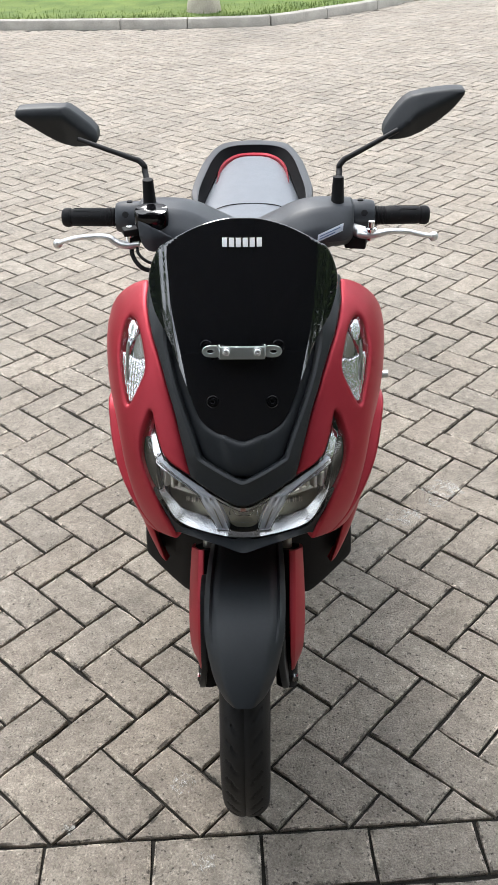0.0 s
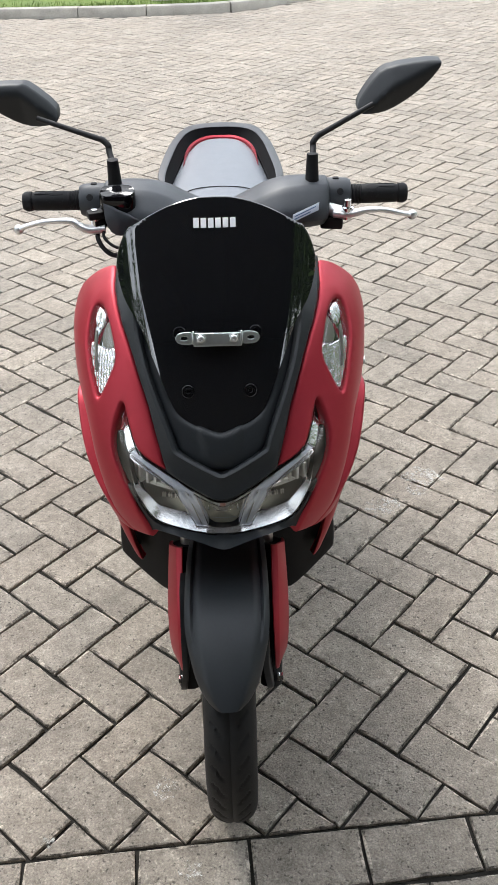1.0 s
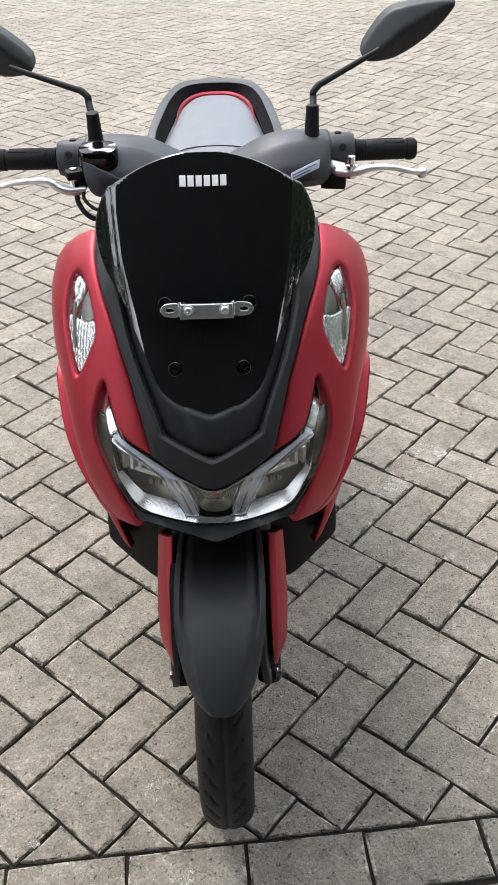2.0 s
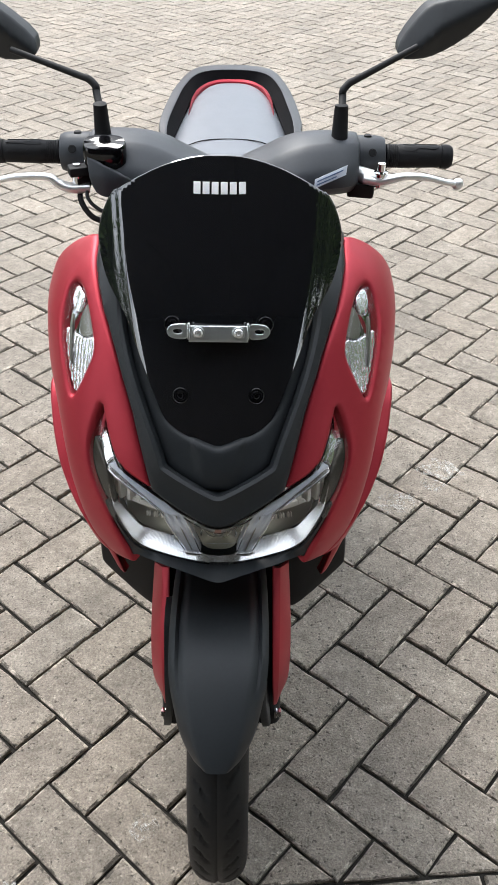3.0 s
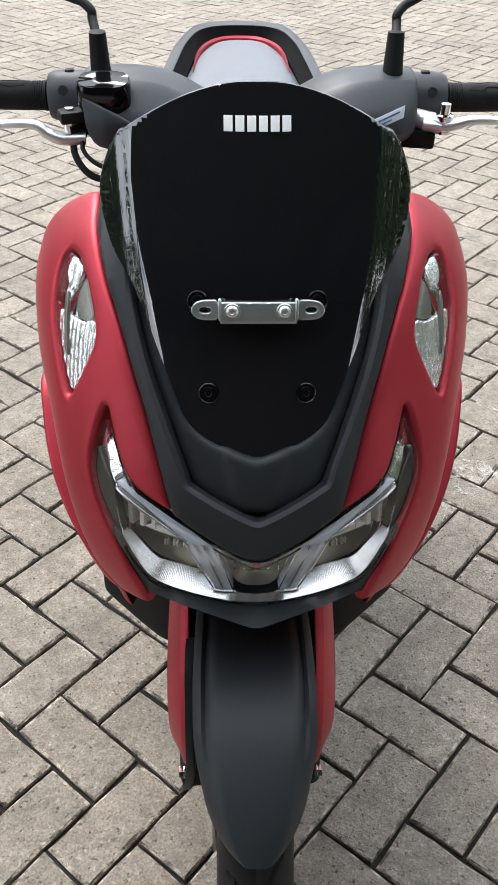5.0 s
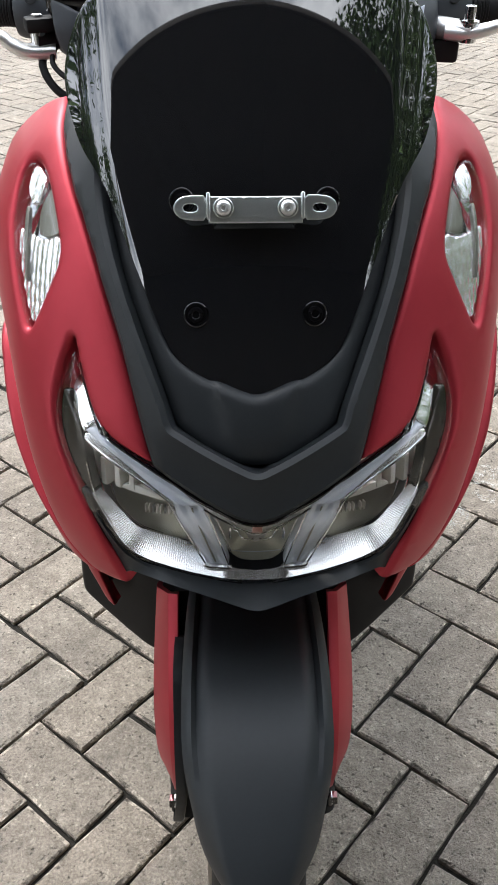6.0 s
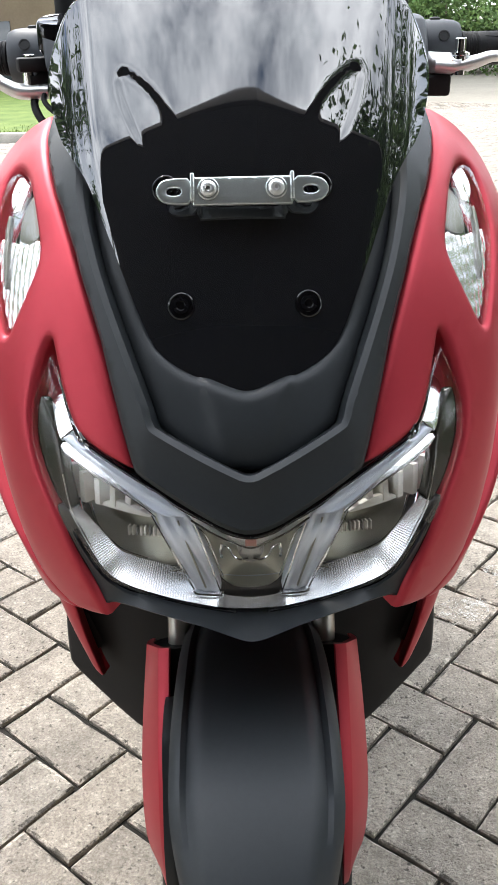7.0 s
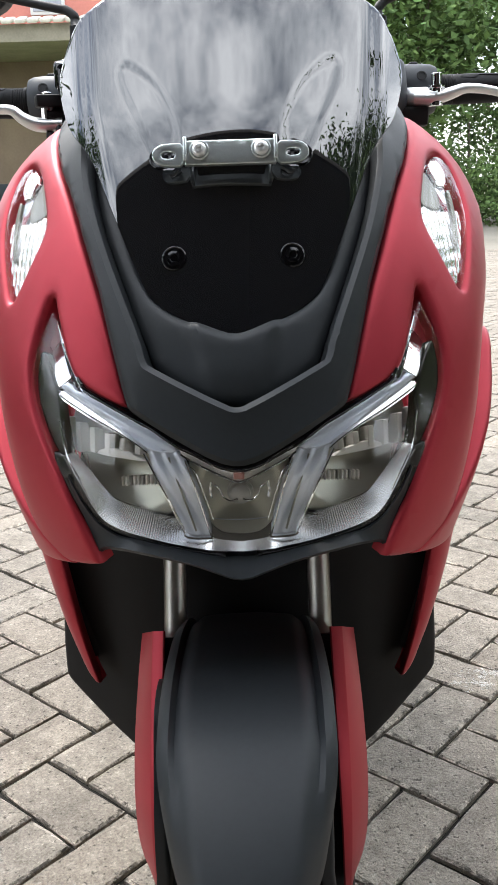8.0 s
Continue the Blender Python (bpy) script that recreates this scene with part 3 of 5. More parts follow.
def headlight(bike):
    top = [(0, .7305), (.007, .7316), (.017, .7350), (.0285, .7416), (.048, .7515), (.062, .7610), (.0746, .7672), (.112, .7846), (.1165, .7895), (.1225, .8000), (.1346, .8224), (.1450, .8431), (.1470, .8435)]
    flank = [(.1540, .8290), (.1610, .8174), (.1665, .8025), (.1690, .7830), (.1665, .7680), (.1610, .7500), (.1550, .7350), (.1470, .7140), (.1400, .6950), (.1330, .6790), (.1270, .6700)]
    foot = [(.1090, .6700), (.0828, .6655), (.0500, .6590), (.0130, .6528), (0, .6520)]
    glass = [(.1380, .7160), (.1310, .6980), (.1250, .6860), (.1180, .6790), (.1108, .6745), (.0917, .6700), (.0588, .6635), (.0358, .6594), (.0131, .6559), (0, .6550)]
    clear = [(.1425, .7794), (.1419, .7581), (.1386, .7335), (.1284, .7115), (.1222, .6935), (.1160, .6830), (.1085, .6770), (.0917, .6717), (.0588, .6647), (.0358, .6604), (.0131, .6569), (0, .6561)]
    outline = top + flank + foot
    housing = patch("headlight", mirrored(outline), lamp, "deep", bike, "wide clear headlight with twin reflectors and light bars", lift=-.070, edge=.004, thick=.02)
    shelf(housing)
    flutes = lambda u, v: .0007 * math.sin((v - .47 * abs(u)) * 2 * math.pi / .0085)
    strands = lambda u, v: .0007 * math.sin((abs(u) - .36 * v) * 2 * math.pi / .0098)
    for s in (1, -1):
        rim = flank[6:] + foot[:-1] + [(.013, .6559), (.0358, .6594), (.0588, .6636), (.0917, .6704), (.1085, .6757), (.1170, .6822), (.1235, .6930), (.1297, .7112), (.1398, .7330), (.1440, .7335)]
        patch("bezel", side(rim[::-1], s), lamp, "piano", housing, "gloss black rim", lift=-.0030, edge=.0012, thick=.012, step=.004, smooth=1)
        temple = [(.1612, .8160), (.1660, .8025), (.1685, .7830), (.1660, .7680), (.1600, .7490), (.1500, .7310), (.1398, .7330), (.1430, .7581), (.1428, .7794), (.1500, .7985)]
        patch("temple", side(temple[::-1], s), lamp, "temple", housing, "smoked outer end of the lamp", lift=-.007, edge=.002, thick=.008, step=.005)
        eye = [(.1460, .8425), (.1545, .8280), (.1615, .8160), (.1560, .8060), (.1490, .7950), (.1412, .7846), (.1370, .7880), (.1322, .7925), (.1300, .7950), (.1355, .8140)]
        patch("eye_reflector", side(eye[::-1], s), lamp, "mirrorchrome", housing, "bright chromed upper reflector", lift=-.004, edge=.0012, thick=.008, step=.004, smooth=1, relief=lambda u, v: -.46 * (v - .785))
        inner_eye = [(.1452, .8418), (.1352, .8140), (.1296, .7955), (.1240, .7860), (.1180, .7888), (.1235, .8000), (.1352, .8224)]
        patch("eye_guide", side(inner_eye, s), lamp, "eyechrome", housing, "clear inner edge of the eye", lift=-.004, edge=.001, thick=.006, step=.0025, smooth=1, relief=lambda u, v: .0006 * math.sin((abs(u) - .42 * v) * 2 * math.pi / .0058))
        guide = [(.1400, .7870), (.1365, .7885), (.1315, .7915), (.1240, .7855), (.1120, .7838), (.0746, .7662), (.0620, .7602), (.0483, .7506), (.0425, .7440), (.0640, .7435), (.0728, .7500), (.0909, .7615), (.1129, .7735), (.1359, .7845)]
        patch("brow_guide", side(guide[::-1], s), lamp, "guide", housing, "bluish clear light guide", lift=-.0045, edge=.0012, thick=.008, step=.0020, relief=flutes, smooth=1)
        wire("gasket", [(.1195, .7950), (.1165, .7900), (.1120, .7856), (.0746, .7682), (.0620, .7622), (.0483, .7530), (.0285, .7434), (.0168, .7368), (.0070, .7334), (0, .7322)], -.0020, .0018, "piano", housing, s, "black gasket along the lamp")
        wire("guide_line", [(.1180, .7870), (.1120, .7828), (.0746, .7655), (.0620, .7595), (.0483, .7500), (.0285, .7402), (.0168, .7336), (.0070, .7302), (0, .7292)], -.0030, .0007, "chrome", housing, s)
        wire("guide_line", [(.1400, .7815), (.1365, .7785), (.1139, .7680), (.0909, .7578), (.0738, .7481), (.0665, .7425)], -.0040, .0006, "chrome", housing, s)
        # the guide's sky glint as a pale tilted face, then the olive bowl with its fins
        guide_glint = [(.1415, .7835), (.1359, .7852), (.1129, .7742), (.0909, .7622), (.0728, .7507), (.0690, .7440), (.0738, .7470), (.0909, .7560), (.1139, .7655), (.1369, .7760), (.1410, .7795)]
        fall = smooth_table([.066, .0728, .0909, .1129, .1359, .145], [.746, .7507, .7622, .7742, .7852, .789])
        patch("brow", side(guide_glint, s), lamp, "guide_glint", housing, "mirror-bright lower face of the light guide, tilted to catch the sky", lift=-.0090, edge=.0006, thick=.004, step=.003, smooth=0, relief=lambda u, v: .52 * max(0.0, fall(abs(u)) - v))
        bowl = [(.070, .742), (.095, .757), (.125, .770), (.150, .775), (.156, .745), (.150, .712), (.133, .690), (.115, .681), (.090, .676), (.055, .677), (.048, .690), (.058, .720)]
        def dish(u, v):
            d = math.hypot((abs(u) - .100) / 1.35, v - .722)
            return -.016 * max(0.0, 1 - (d / .045) ** 2)
        patch("reflector_bowl", side(bowl[::-1], s), lamp, "bay", housing, "olive-grey reflector bowl", lift=-.030, edge=.003, thick=.006, step=.005, relief=dish)
        wire("bowl_rim", [(.1480, .7330), (.1439, .7089), (.1275, .6911), (.1139, .6838), (.0894, .6790), (.0712, .6761), (.0578, .6783)], -.0245, .0008, "chrome", housing, s, "thin bright rim")
        wire("bowl_rim", [(.1400, .7320), (.1360, .7120), (.1210, .6955), (.1080, .6880), (.0900, .6835)], -.0285, .0005, "chrome", housing, s)
        wire("frame_line", [(.1420, .7600), (.1390, .7335), (.1284, .7105), (.1222, .6930), (.1165, .6832), (.1085, .6775), (.0917, .6722)], -.0045, .0006, "chrome", housing, s, "thin bright outline")
        for k in range(6):   # pale upright fins along the top of the bowl
            t = k / 5
            head, low = (.1508 - .066 * t, .7630 - .0140 * t), (.1548 - .068 * t, .7335 + .0060 * t)
            w = .0027
            fin = [(head[0] - w, head[1]), (low[0] - w, low[1]), (low[0] + w, low[1]), (head[0] + w, head[1])]
            patch("fin", side(fin[::-1], s), lamp, "finpale", housing, "", lift=-.019 - .002 * k, edge=.0006, thick=.014, step=.005, smooth=0)
        sill = [(.1270, .7370), (.1100, .7440), (.0820, .7375), (.0780, .7330), (.1000, .7345), (.1250, .7345)]
        patch("pale_sill", side(sill[::-1], s), lamp, "finpale", housing, "pale sill below the fins", lift=-.026, edge=.0008, thick=.006, step=.005, smooth=1)
        for k in range(9):   # fine ribs of the burner's shield deep in the bowl
            u0 = .0760 + .0042 * k
            rib = [(u0, .6990), (u0 + .0016, .6990), (u0 + .0016, .7085), (u0, .7085)]
            patch("shield_rib", side(rib, s), lamp, "finpale" if k % 3 else "sidegrey", housing, "", lift=-.036, edge=.0004, thick=.004, step=.006, smooth=0)
        leg = [(.0716, .7421), (.0465, .6725), (.0440, .6705), (.0255, .6700), (.0248, .6720), (.0379, .7293), (.0426, .7422), (.0516, .7500), (.0640, .7540)]
        bar = patch("light_bar", side(leg, s), lamp, "guide", housing, "bluish clear slanting light bar", lift=-.0105, edge=.0014, thick=.008, step=.0020, relief=strands, smooth=1)
        wire("bar_seam", [(.0525, .7400), (.0450, .7080), (.0370, .6740)], -.0098, .0009, "smokechrome", bar, s)
        wire("bar_edge", [(.0716, .7421), (.0590, .7080), (.0465, .6725)], -.0090, .0008, "chrome", housing, s)
        wire("bar_edge", [(.0400, .7380), (.0330, .7080), (.0252, .6720), (.0228, .6712)], -.0090, .0007, "chrome", housing, s)
        wire("bar_foot", [(.0468, .6718), (.0440, .6696), (.0340, .6690), (.0235, .6690)], -.0080, .0010, "chrome", housing, s)
        wire("bay_edge", [(.0400, .7330), (.0345, .7270), (.0290, .7050), (.0225, .6800)], -.0150, .0005, "chrome", housing, s)
        wire("holder_wire", [(.0221, .7150), (.0232, .7060), (.0228, .6990)], -.0150, .0012, "chrome", housing, s)
        wire("holder_wire", [(.0200, .7110), (.0165, .7070), (.0137, .6990), (.0080, .6950), (.0020, .6965)], -.0165, .0007, "chrome", housing, s)
    bay = [(0, .724), (.020, .731), (.040, .742), (.039, .726), (.030, .690), (.026, .672), (0, .667)]
    def cave(u, v):
        return -.014 * max(0.0, 1 - (u / .030) ** 2) * max(0.0, 1 - ((v - .700) / .030) ** 2)
    patch("middle_bay", mirrored(bay), lamp, "bay", housing, "olive-grey middle bay", lift=-.019, edge=.002, thick=.006, step=.004, relief=cave)
    holder = turned("bulb_holder", [(0, .0105), (.004, .0105), (.005, .0085), (.010, .0080), (.011, .0060), (.011, .0005)], "sidegrey", housing, "small grey bulb holder", Matrix.Translation(Vector(lamp(0, .703)) + Vector((0, .030, 0))) @ pose(0, 0, 0, 0, 0, -90), 20)
    wire("bay_line", [(.0218, .6806), (.0120, .6797), (0, .6793)], -.0165, .0004, "guide", housing)
    wire("bay_line", [(-.0218, .6806), (-.0120, .6797), (0, .6793)], -.0165, .0004, "guide", housing)
    vee = [(0, .7290), (.0168, .7340), (.0285, .7402), (.0440, .7485), (.0414, .7420), (.0300, .7345), (.0210, .7300), (.0112, .7245), (.0054, .7215), (0, .7200)]
    patch("vee_trim", mirrored(vee), lamp, "veetrim", housing, "pale chevron trim", lift=-.006, edge=.0008, thick=.006, step=.004, smooth=1, relief=lambda u, v: .0005 * math.sin((v - .5 * abs(u)) * 2400))
    wire("vee_line", [(-.0414, .7425), (-.0289, .7352), (-.0112, .7252), (0, .7206), (.0112, .7252), (.0289, .7352), (.0414, .7425)], -.0035, .0009, "chrome", housing)
    part("lens_stud", box(.0085, .003, .0060, Matrix.Translation(Vector(lamp(0, .7255)) + Vector((0, .004, 0))), .001), "stud", housing, "small dull red stud")
    patch("lens", mirrored(top + flank[:8] + glass), lamp, "lens", housing, "clear plastic outer lens", lift=0.0, edge=.004, thick=.002, step=.010).visible_shadow = False


LIP_TOP = smooth_table([0, .013, .050, .083, .108, .121, .130, .138], [.6535, .6545, .6610, .6675, .6735, .6840, .7000, .7180])
LIP_LOW = smooth_table([0, .006, .017, .034, .0514, .079, .104, .121, .130, .138], [.6440, .6445, .6480, .6535, .6568, .6592, .6592, .6560, .6500, .6600])


def chin(bike):
    rings = []
    for k in range(-46, 47):
        u = .138 * k / 46
        a = abs(u)
        high, low = LIP_TOP(a), LIP_LOW(a)
        foot = Vector(lamp(u, high)) + Vector((0, -.001, 0))
        brow = Vector(cowl(u, low + .004)) + Vector((0, -.004 + .012 * min(1.0, a / .138), 0))
        front = Vector(cowl(u, low)) + Vector((0, .001 + .010 * min(1.0, a / .138), 0))
        mid = foot.lerp(brow, .5) + Vector((0, .0015, .0005))
        rings.append([foot + Vector((0, .030, 0)), foot, mid, brow, front, front + Vector((0, .006, -.0025)), front + Vector((0, .24, .012))])
    loft("chin_lip", rings, "black", bike, "matte black lip below the headlight")
    # black under-body with its flared lower corners
    def flat(u, v):
        return (u, .165 + .35 * max(0.0, abs(u) - .13) + .06 * (0.66 - v), v)
    under = [(0, .665), (.19, .655), (.205, .60), (.208, .50), (.214, .45), (.216, .400), (.214, .392), (.205, .380), (.150, .320), (.12, .30), (0, .29)]
    patch("under_cowl", mirrored(under), flat, "deep", bike, "plain black inner cowl behind the wheel", edge=.006, thick=.12, step=.02, smooth=1)


EAR_X = smooth_table([.38, .42, .474, .536, .60, .65, .70, .74, .78], [.178, .190, .207, .221, .230, .233, .233, .232, .230])
EAR_IN = smooth_table([.38, .41, .46, .54, .60, .65, .78], [.160, .167, .178, .190, .197, .202, .205])


def ear(u, v):
    """The leg shield's outer skin: from its front edge outward, then back along the flank."""
    x0, x1 = EAR_IN(v), EAR_X(v)
    t = min(u / .10, 1.0)
    x = x0 + (x1 - x0) * math.sin(t * math.pi / 2)
    y = .155 + .055 * (1 - math.cos(t * math.pi / 2)) + max(0.0, u - .10) + .05 * (.66 - v)
    x -= .6 * max(0.0, u - .10) ** 2
    return (x, y, v)


def leg_shield(bike):
    out = [(.0, .66), (.0, .60), (.0, .52), (.0, .43), (.0, .408), (.02, .408), (.07, .43), (.11, .48), (.13, .56), (.13, .66)]
    for s in (1, -1):
        f = (lambda u, v: ear(u, v)) if s > 0 else (lambda u, v: (-ear(-u, v)[0], *ear(-u, v)[1:]))
        patch("leg_shield", side(out, s), f, "red", bike, "matte metallic red leg shield flank", edge=.006, thick=.010, step=.014)
        dark = [(.05, .45), (.06, .42), (.08, .405), (.10, .40), (.25, .38), (.33, .42), (.33, .66), (.25, .70), (.06, .69), (.05, .62), (.05, .50)]
        patch("flank_guard", side(dark, s), f, "deep", bike, "black plastic lower flank", edge=.006, thick=.010, step=.014, lift=-.006)
    # inner wall behind the front body, tunnel and footboards
    rings = []
    for y, z0, z1, w in ((.36, .34, .90, .17), (.42, .32, .97, .20), (.47, .30, .96, .20), (.52, .29, .70, .17), (.60, .28, .56, .12), (.80, .28, .58, .12), (.92, .30, .70, .14)):
        rings.append([Vector((w * math.copysign(abs(math.cos(a)) ** .5, math.cos(a)), y, (z0 + z1) / 2 + (z1 - z0) / 2 * math.copysign(abs(math.sin(a)) ** .5, math.sin(a)))) for a in (2 * math.pi * k / 28 for k in range(28))])
    loft("inner_shield", rings, "grey", bike, "dark grey plastic inner leg shield and tunnel")
    for s in (1, -1):
        part("footboard", box(.11, .46, .05, pose(s * .185, .68, .33), .012), "deep", bike, "black ribbed footboard")


def windscreen(bike):
    out = [(0, 1.133), (.030, 1.132), (.070, 1.121), (.105, 1.104), (.128, 1.090), (.134, 1.087), (.145, 1.071), (.155, 1.045), (.157, 1.027), (.151, 1.004), (.142, .985), (.128, .972), (.118, .959), (.094, .905), (.074, .862), (.064, .847), (.034, .832), (.029, .832), (.006, .823), (0, .822)]
    leaf = [(.093, 1.043), (.084, 1.042), (.064, 1.027), (.052, 1.010), (.043, .990), (.0415, .973), (.045, .941), (.052, .948), (.068, .969), (.074, .982), (.084, 1.000), (.093, 1.019), (.097, 1.034)]
    loop = dense(rounded(leaf, 2), .004)
    def recess(x, z):        # a leaf-shaped dish round each upper screw
        q = np.array([[abs(x), z]])
        if abs(x) > .11 or abs(x) < .03 or not .93 < z < 1.05 or not inside(q, loop)[0]:
            return 0.0
        t = min(edge_distance(q, [loop])[0] / .0045, 1.0)
        return -.0009 * t * t * (3 - 2 * t)
    pane = patch("windscreen", mirrored(out), screen, "gloss", bike, "glossy dark smoked acrylic windscreen", edge=.0012, thick=.004, step=.0036, smooth=2, relief=recess, chamfer=True)
    # maker's lettering stands as six plain white blocks
    for k in range(6):
        x = -.0275 + .011 * k
        mark = [(x - .0042, 1.0945), (x + .0042, 1.0945), (x + .0042, 1.1065), (x - .0042, 1.1065)]
        patch("white_mark", mark, screen, "white", pane, "", lift=.0006, edge=.0002, thick=.0004, step=.004, smooth=0)
    for x, z in ((.0575, .961), (-.0575, .961), (.0475, .883), (-.0475, .883)):
        p = Vector(screen(x, z))
        n = (Vector(screen(x + 1e-3, z)) - p).cross(Vector(screen(x, z + 1e-3)) - p).normalized()
        m = Matrix.Translation(p) @ n.to_track_quat("X", "Z").to_matrix().to_4x4()
        turned("screen_bolt", [(-.003, .0102), (.0008, .0102), (.0012, .0095), (.0006, .0088), (.0005, .0064), (.0022, .0058), (.0026, .0036), (.0012, .0028), (.0012, .0005)], "piano", pane, "black screw in a round recess", m, 24)


def plate_bracket(bike):
    """Zinc-plated bracket for the number plate, bolted in front of the screen."""
    c, up = Vector((0, .050, .965)), Vector((0, math.sin(radians(20)), math.cos(radians(20))))
    plane = lambda d: (lambda u, v: c + Vector((u, 0, 0)) + up * v + Vector((0, -math.cos(radians(20)), math.sin(radians(20)))) * d)
    mid = [(-.036, -.0115), (-.036, -.0115), (-.036, .0085), (-.036, .0085), (.036, .0085), (.036, .0085), (.036, -.0115), (.036, -.0115)]
    body = patch("plate_bracket", mid[::-1], plane(0), "zinc", bike, "bare zinc-plated bracket for a number plate", edge=.0012, thick=.003, step=.006, smooth=1)
    for s in (1, -1):
        tab = [(.036, -.0095), (.052, -.0095), (.060, -.007), (.064, 0), (.060, .007), (.052, .0095), (.036, .0095)]
        slot = [(.046, -.0028), (.054, -.0028), (.056, 0), (.054, .0028), (.046, .0028), (.044, 0)]
        patch("tab", side(tab, s), plane(-.007), "zinc", body, "", holes=[side(slot, s)], edge=.001, thick=.003, step=.004, smooth=1)
        part("step", box(.003, .020, .010, Matrix.Translation(c + Vector((s * .036, .004, .0))) @ pose(0, 0, 0, 66, 0, 0), .0008, 1), "zinc", body)
        m = Matrix.Translation(c + Vector((s * .0245, 0, 0))) @ Vector((0, -math.cos(radians(20)), math.sin(radians(20)))).to_track_quat("X", "Z").to_matrix().to_4x4()
        bolt = turned("bolt", [(0, .0078), (.0014, .0078), (.0020, .0072)], "zinc", body, "", m, 24)
        turned("bolt_head", [(.0018, .0060), (.0030, .0058), (.0044, .0048), (.0050, .0034), (.0050, .0022), (.0036, .0016), (.0036, .0001)], "alloy", body, "round bright bolt head", m, 20)
    stay = box(.060, .030, .006, Matrix.Translation(c + Vector((0, .020, -.004))), .002)
    part("stay", stay, "piano", body, "black stay behind the bracket")


def front_wheel(bike):
    R, W, ZC = .259, .0445, .259
    na, nw = 360, 34
    verts, faces = [], []
    def groove(a, x):
        d = abs(x) - .0022
        if d < 0:
            return .003
        k = (a * 20 / math.pi) % 1.0
        t = (abs(x) - .010) / .032
        if 0 < t < 1:
            c = .05 + .95 * t + .12 * math.sin(t * 3)
            kk = (k + (.5 if x > 0 else 0)) % 1.0
            if abs(kk - c) < .060 * math.sin(math.pi * min(1.0, t + .15)):
                return .0035
        return 0
    for i in range(na):
        a = 2 * math.pi * i / na
        for j in range(nw + 1):
            q = math.pi * (j / nw - .5)
            x = W * math.copysign(abs(math.sin(q)) ** .9, q)
            r = R - .045 + .045 * max(0.0, math.cos(q)) ** .75
            r -= groove(a, x) * (r > R - .030)
            verts.append((x, -r * math.cos(a), ZC + r * math.sin(a)))
        for j in range(nw):
            k, n = i * (nw + 1), ((i + 1) % na) * (nw + 1)
            faces.append((k + j, k + j + 1, n + j + 1, n + j))
    m = Matrix.Translation((0, 0, ZC))
    rim = turned("front_wheel", [(-.036, .205), (-.038, .216), (-.030, .220), (-.020, .196), (.020, .196), (.030, .220), (.038, .216), (.036, .205), (.014, .190), (-.014, .190)], "deep", bike, "black cast front wheel", m, 48)
    finish("tyre", verts, faces, "tyre", rim, "new black rubber tyre with slanted tread grooves")
    turned("hub", [(-.045, .020), (-.045, .034), (-.020, .040), (.020, .040), (.045, .034), (.045, .020)], "deep", rim, "", m, 32)
    for k in range(5):
        a = 2 * math.pi * k / 5
        tube("spoke", [Vector((0, .035 * math.cos(a), ZC + .035 * math.sin(a))), Vector((0, .12 * math.cos(a + .1), ZC + .12 * math.sin(a + .1))), Vector((0, .196 * math.cos(a), ZC + .196 * math.sin(a)))], [.016, .012, .014], "deep", rim)
    turned("brake_disc", [(-.052, .06), (-.052, .105), (-.048, .105), (-.048, .06)], "steel", rim, "bare steel brake disc", m, 48)


FEN_W = smooth_table([39.5, 42, 45, 49, 56, 64, 75, 90, 125, 150], [.016, .031, .041, .0505, .060, .068, .071, .071, .066, .060])


def mudguard(bike):
    rings, ZC = [], .259
    for i in range(58):
        ang = 40 + (158 - 40) * i / 57
        w = FEN_W(ang)
        row = []
        n = 30
        for under in (0, 1):
            for j in range(n + 1):
                t = (j / n * 2 - 1) * (1 if not under else -1)
                x = w * t
                q = abs(t)
                # crown, a crease near the flank and a turned-down skirt
                high = min(1.0, max(0.0, (ang - 52) / 22))
                lie = min(1.0, max(0.0, (ang - 44) / 24))
                r = .296 - .010 * min(1.0, max(0.0, (ang - 68) / 25)) - .006 * q ** 2 - .030 * max(0.0, (q - .62) / .38) ** 1.6 * min(1, w / .06) * (1 - .80 * lie) + .0050 * max(0.0, 1 - abs(q - .90) / .12) * high - .0065 * max(0.0, 1 - abs(q - .78) / .07) * high
                r -= .004 * under
                row.append(Vector((x, -r * math.cos(radians(ang)), ZC + r * math.sin(radians(ang)))))
        rings.append(row)
    guard = loft("front_mudguard", rings, "black", bike, "matte black plastic front mudguard")
    # side cheeks reach down to the fork feet
    for s in (1, -1):
        cheek = [(-.006, .500), (-.034, .45), (-.060, .40), (-.060, .33), (-.042, .275), (-.022, .248), (.012, .244), (.022, .27), (.03, .36), (.050, .45), (.055, .495)]
        f = lambda u, v, s=s: (s * (.0720 + .010 * max(0, (.36 - v) / .1) * (v < .36)), u, v)
        patch("cheek", cheek if s > 0 else cheek[::-1], f, "black", guard, "", edge=.004, thick=.008, step=.012)


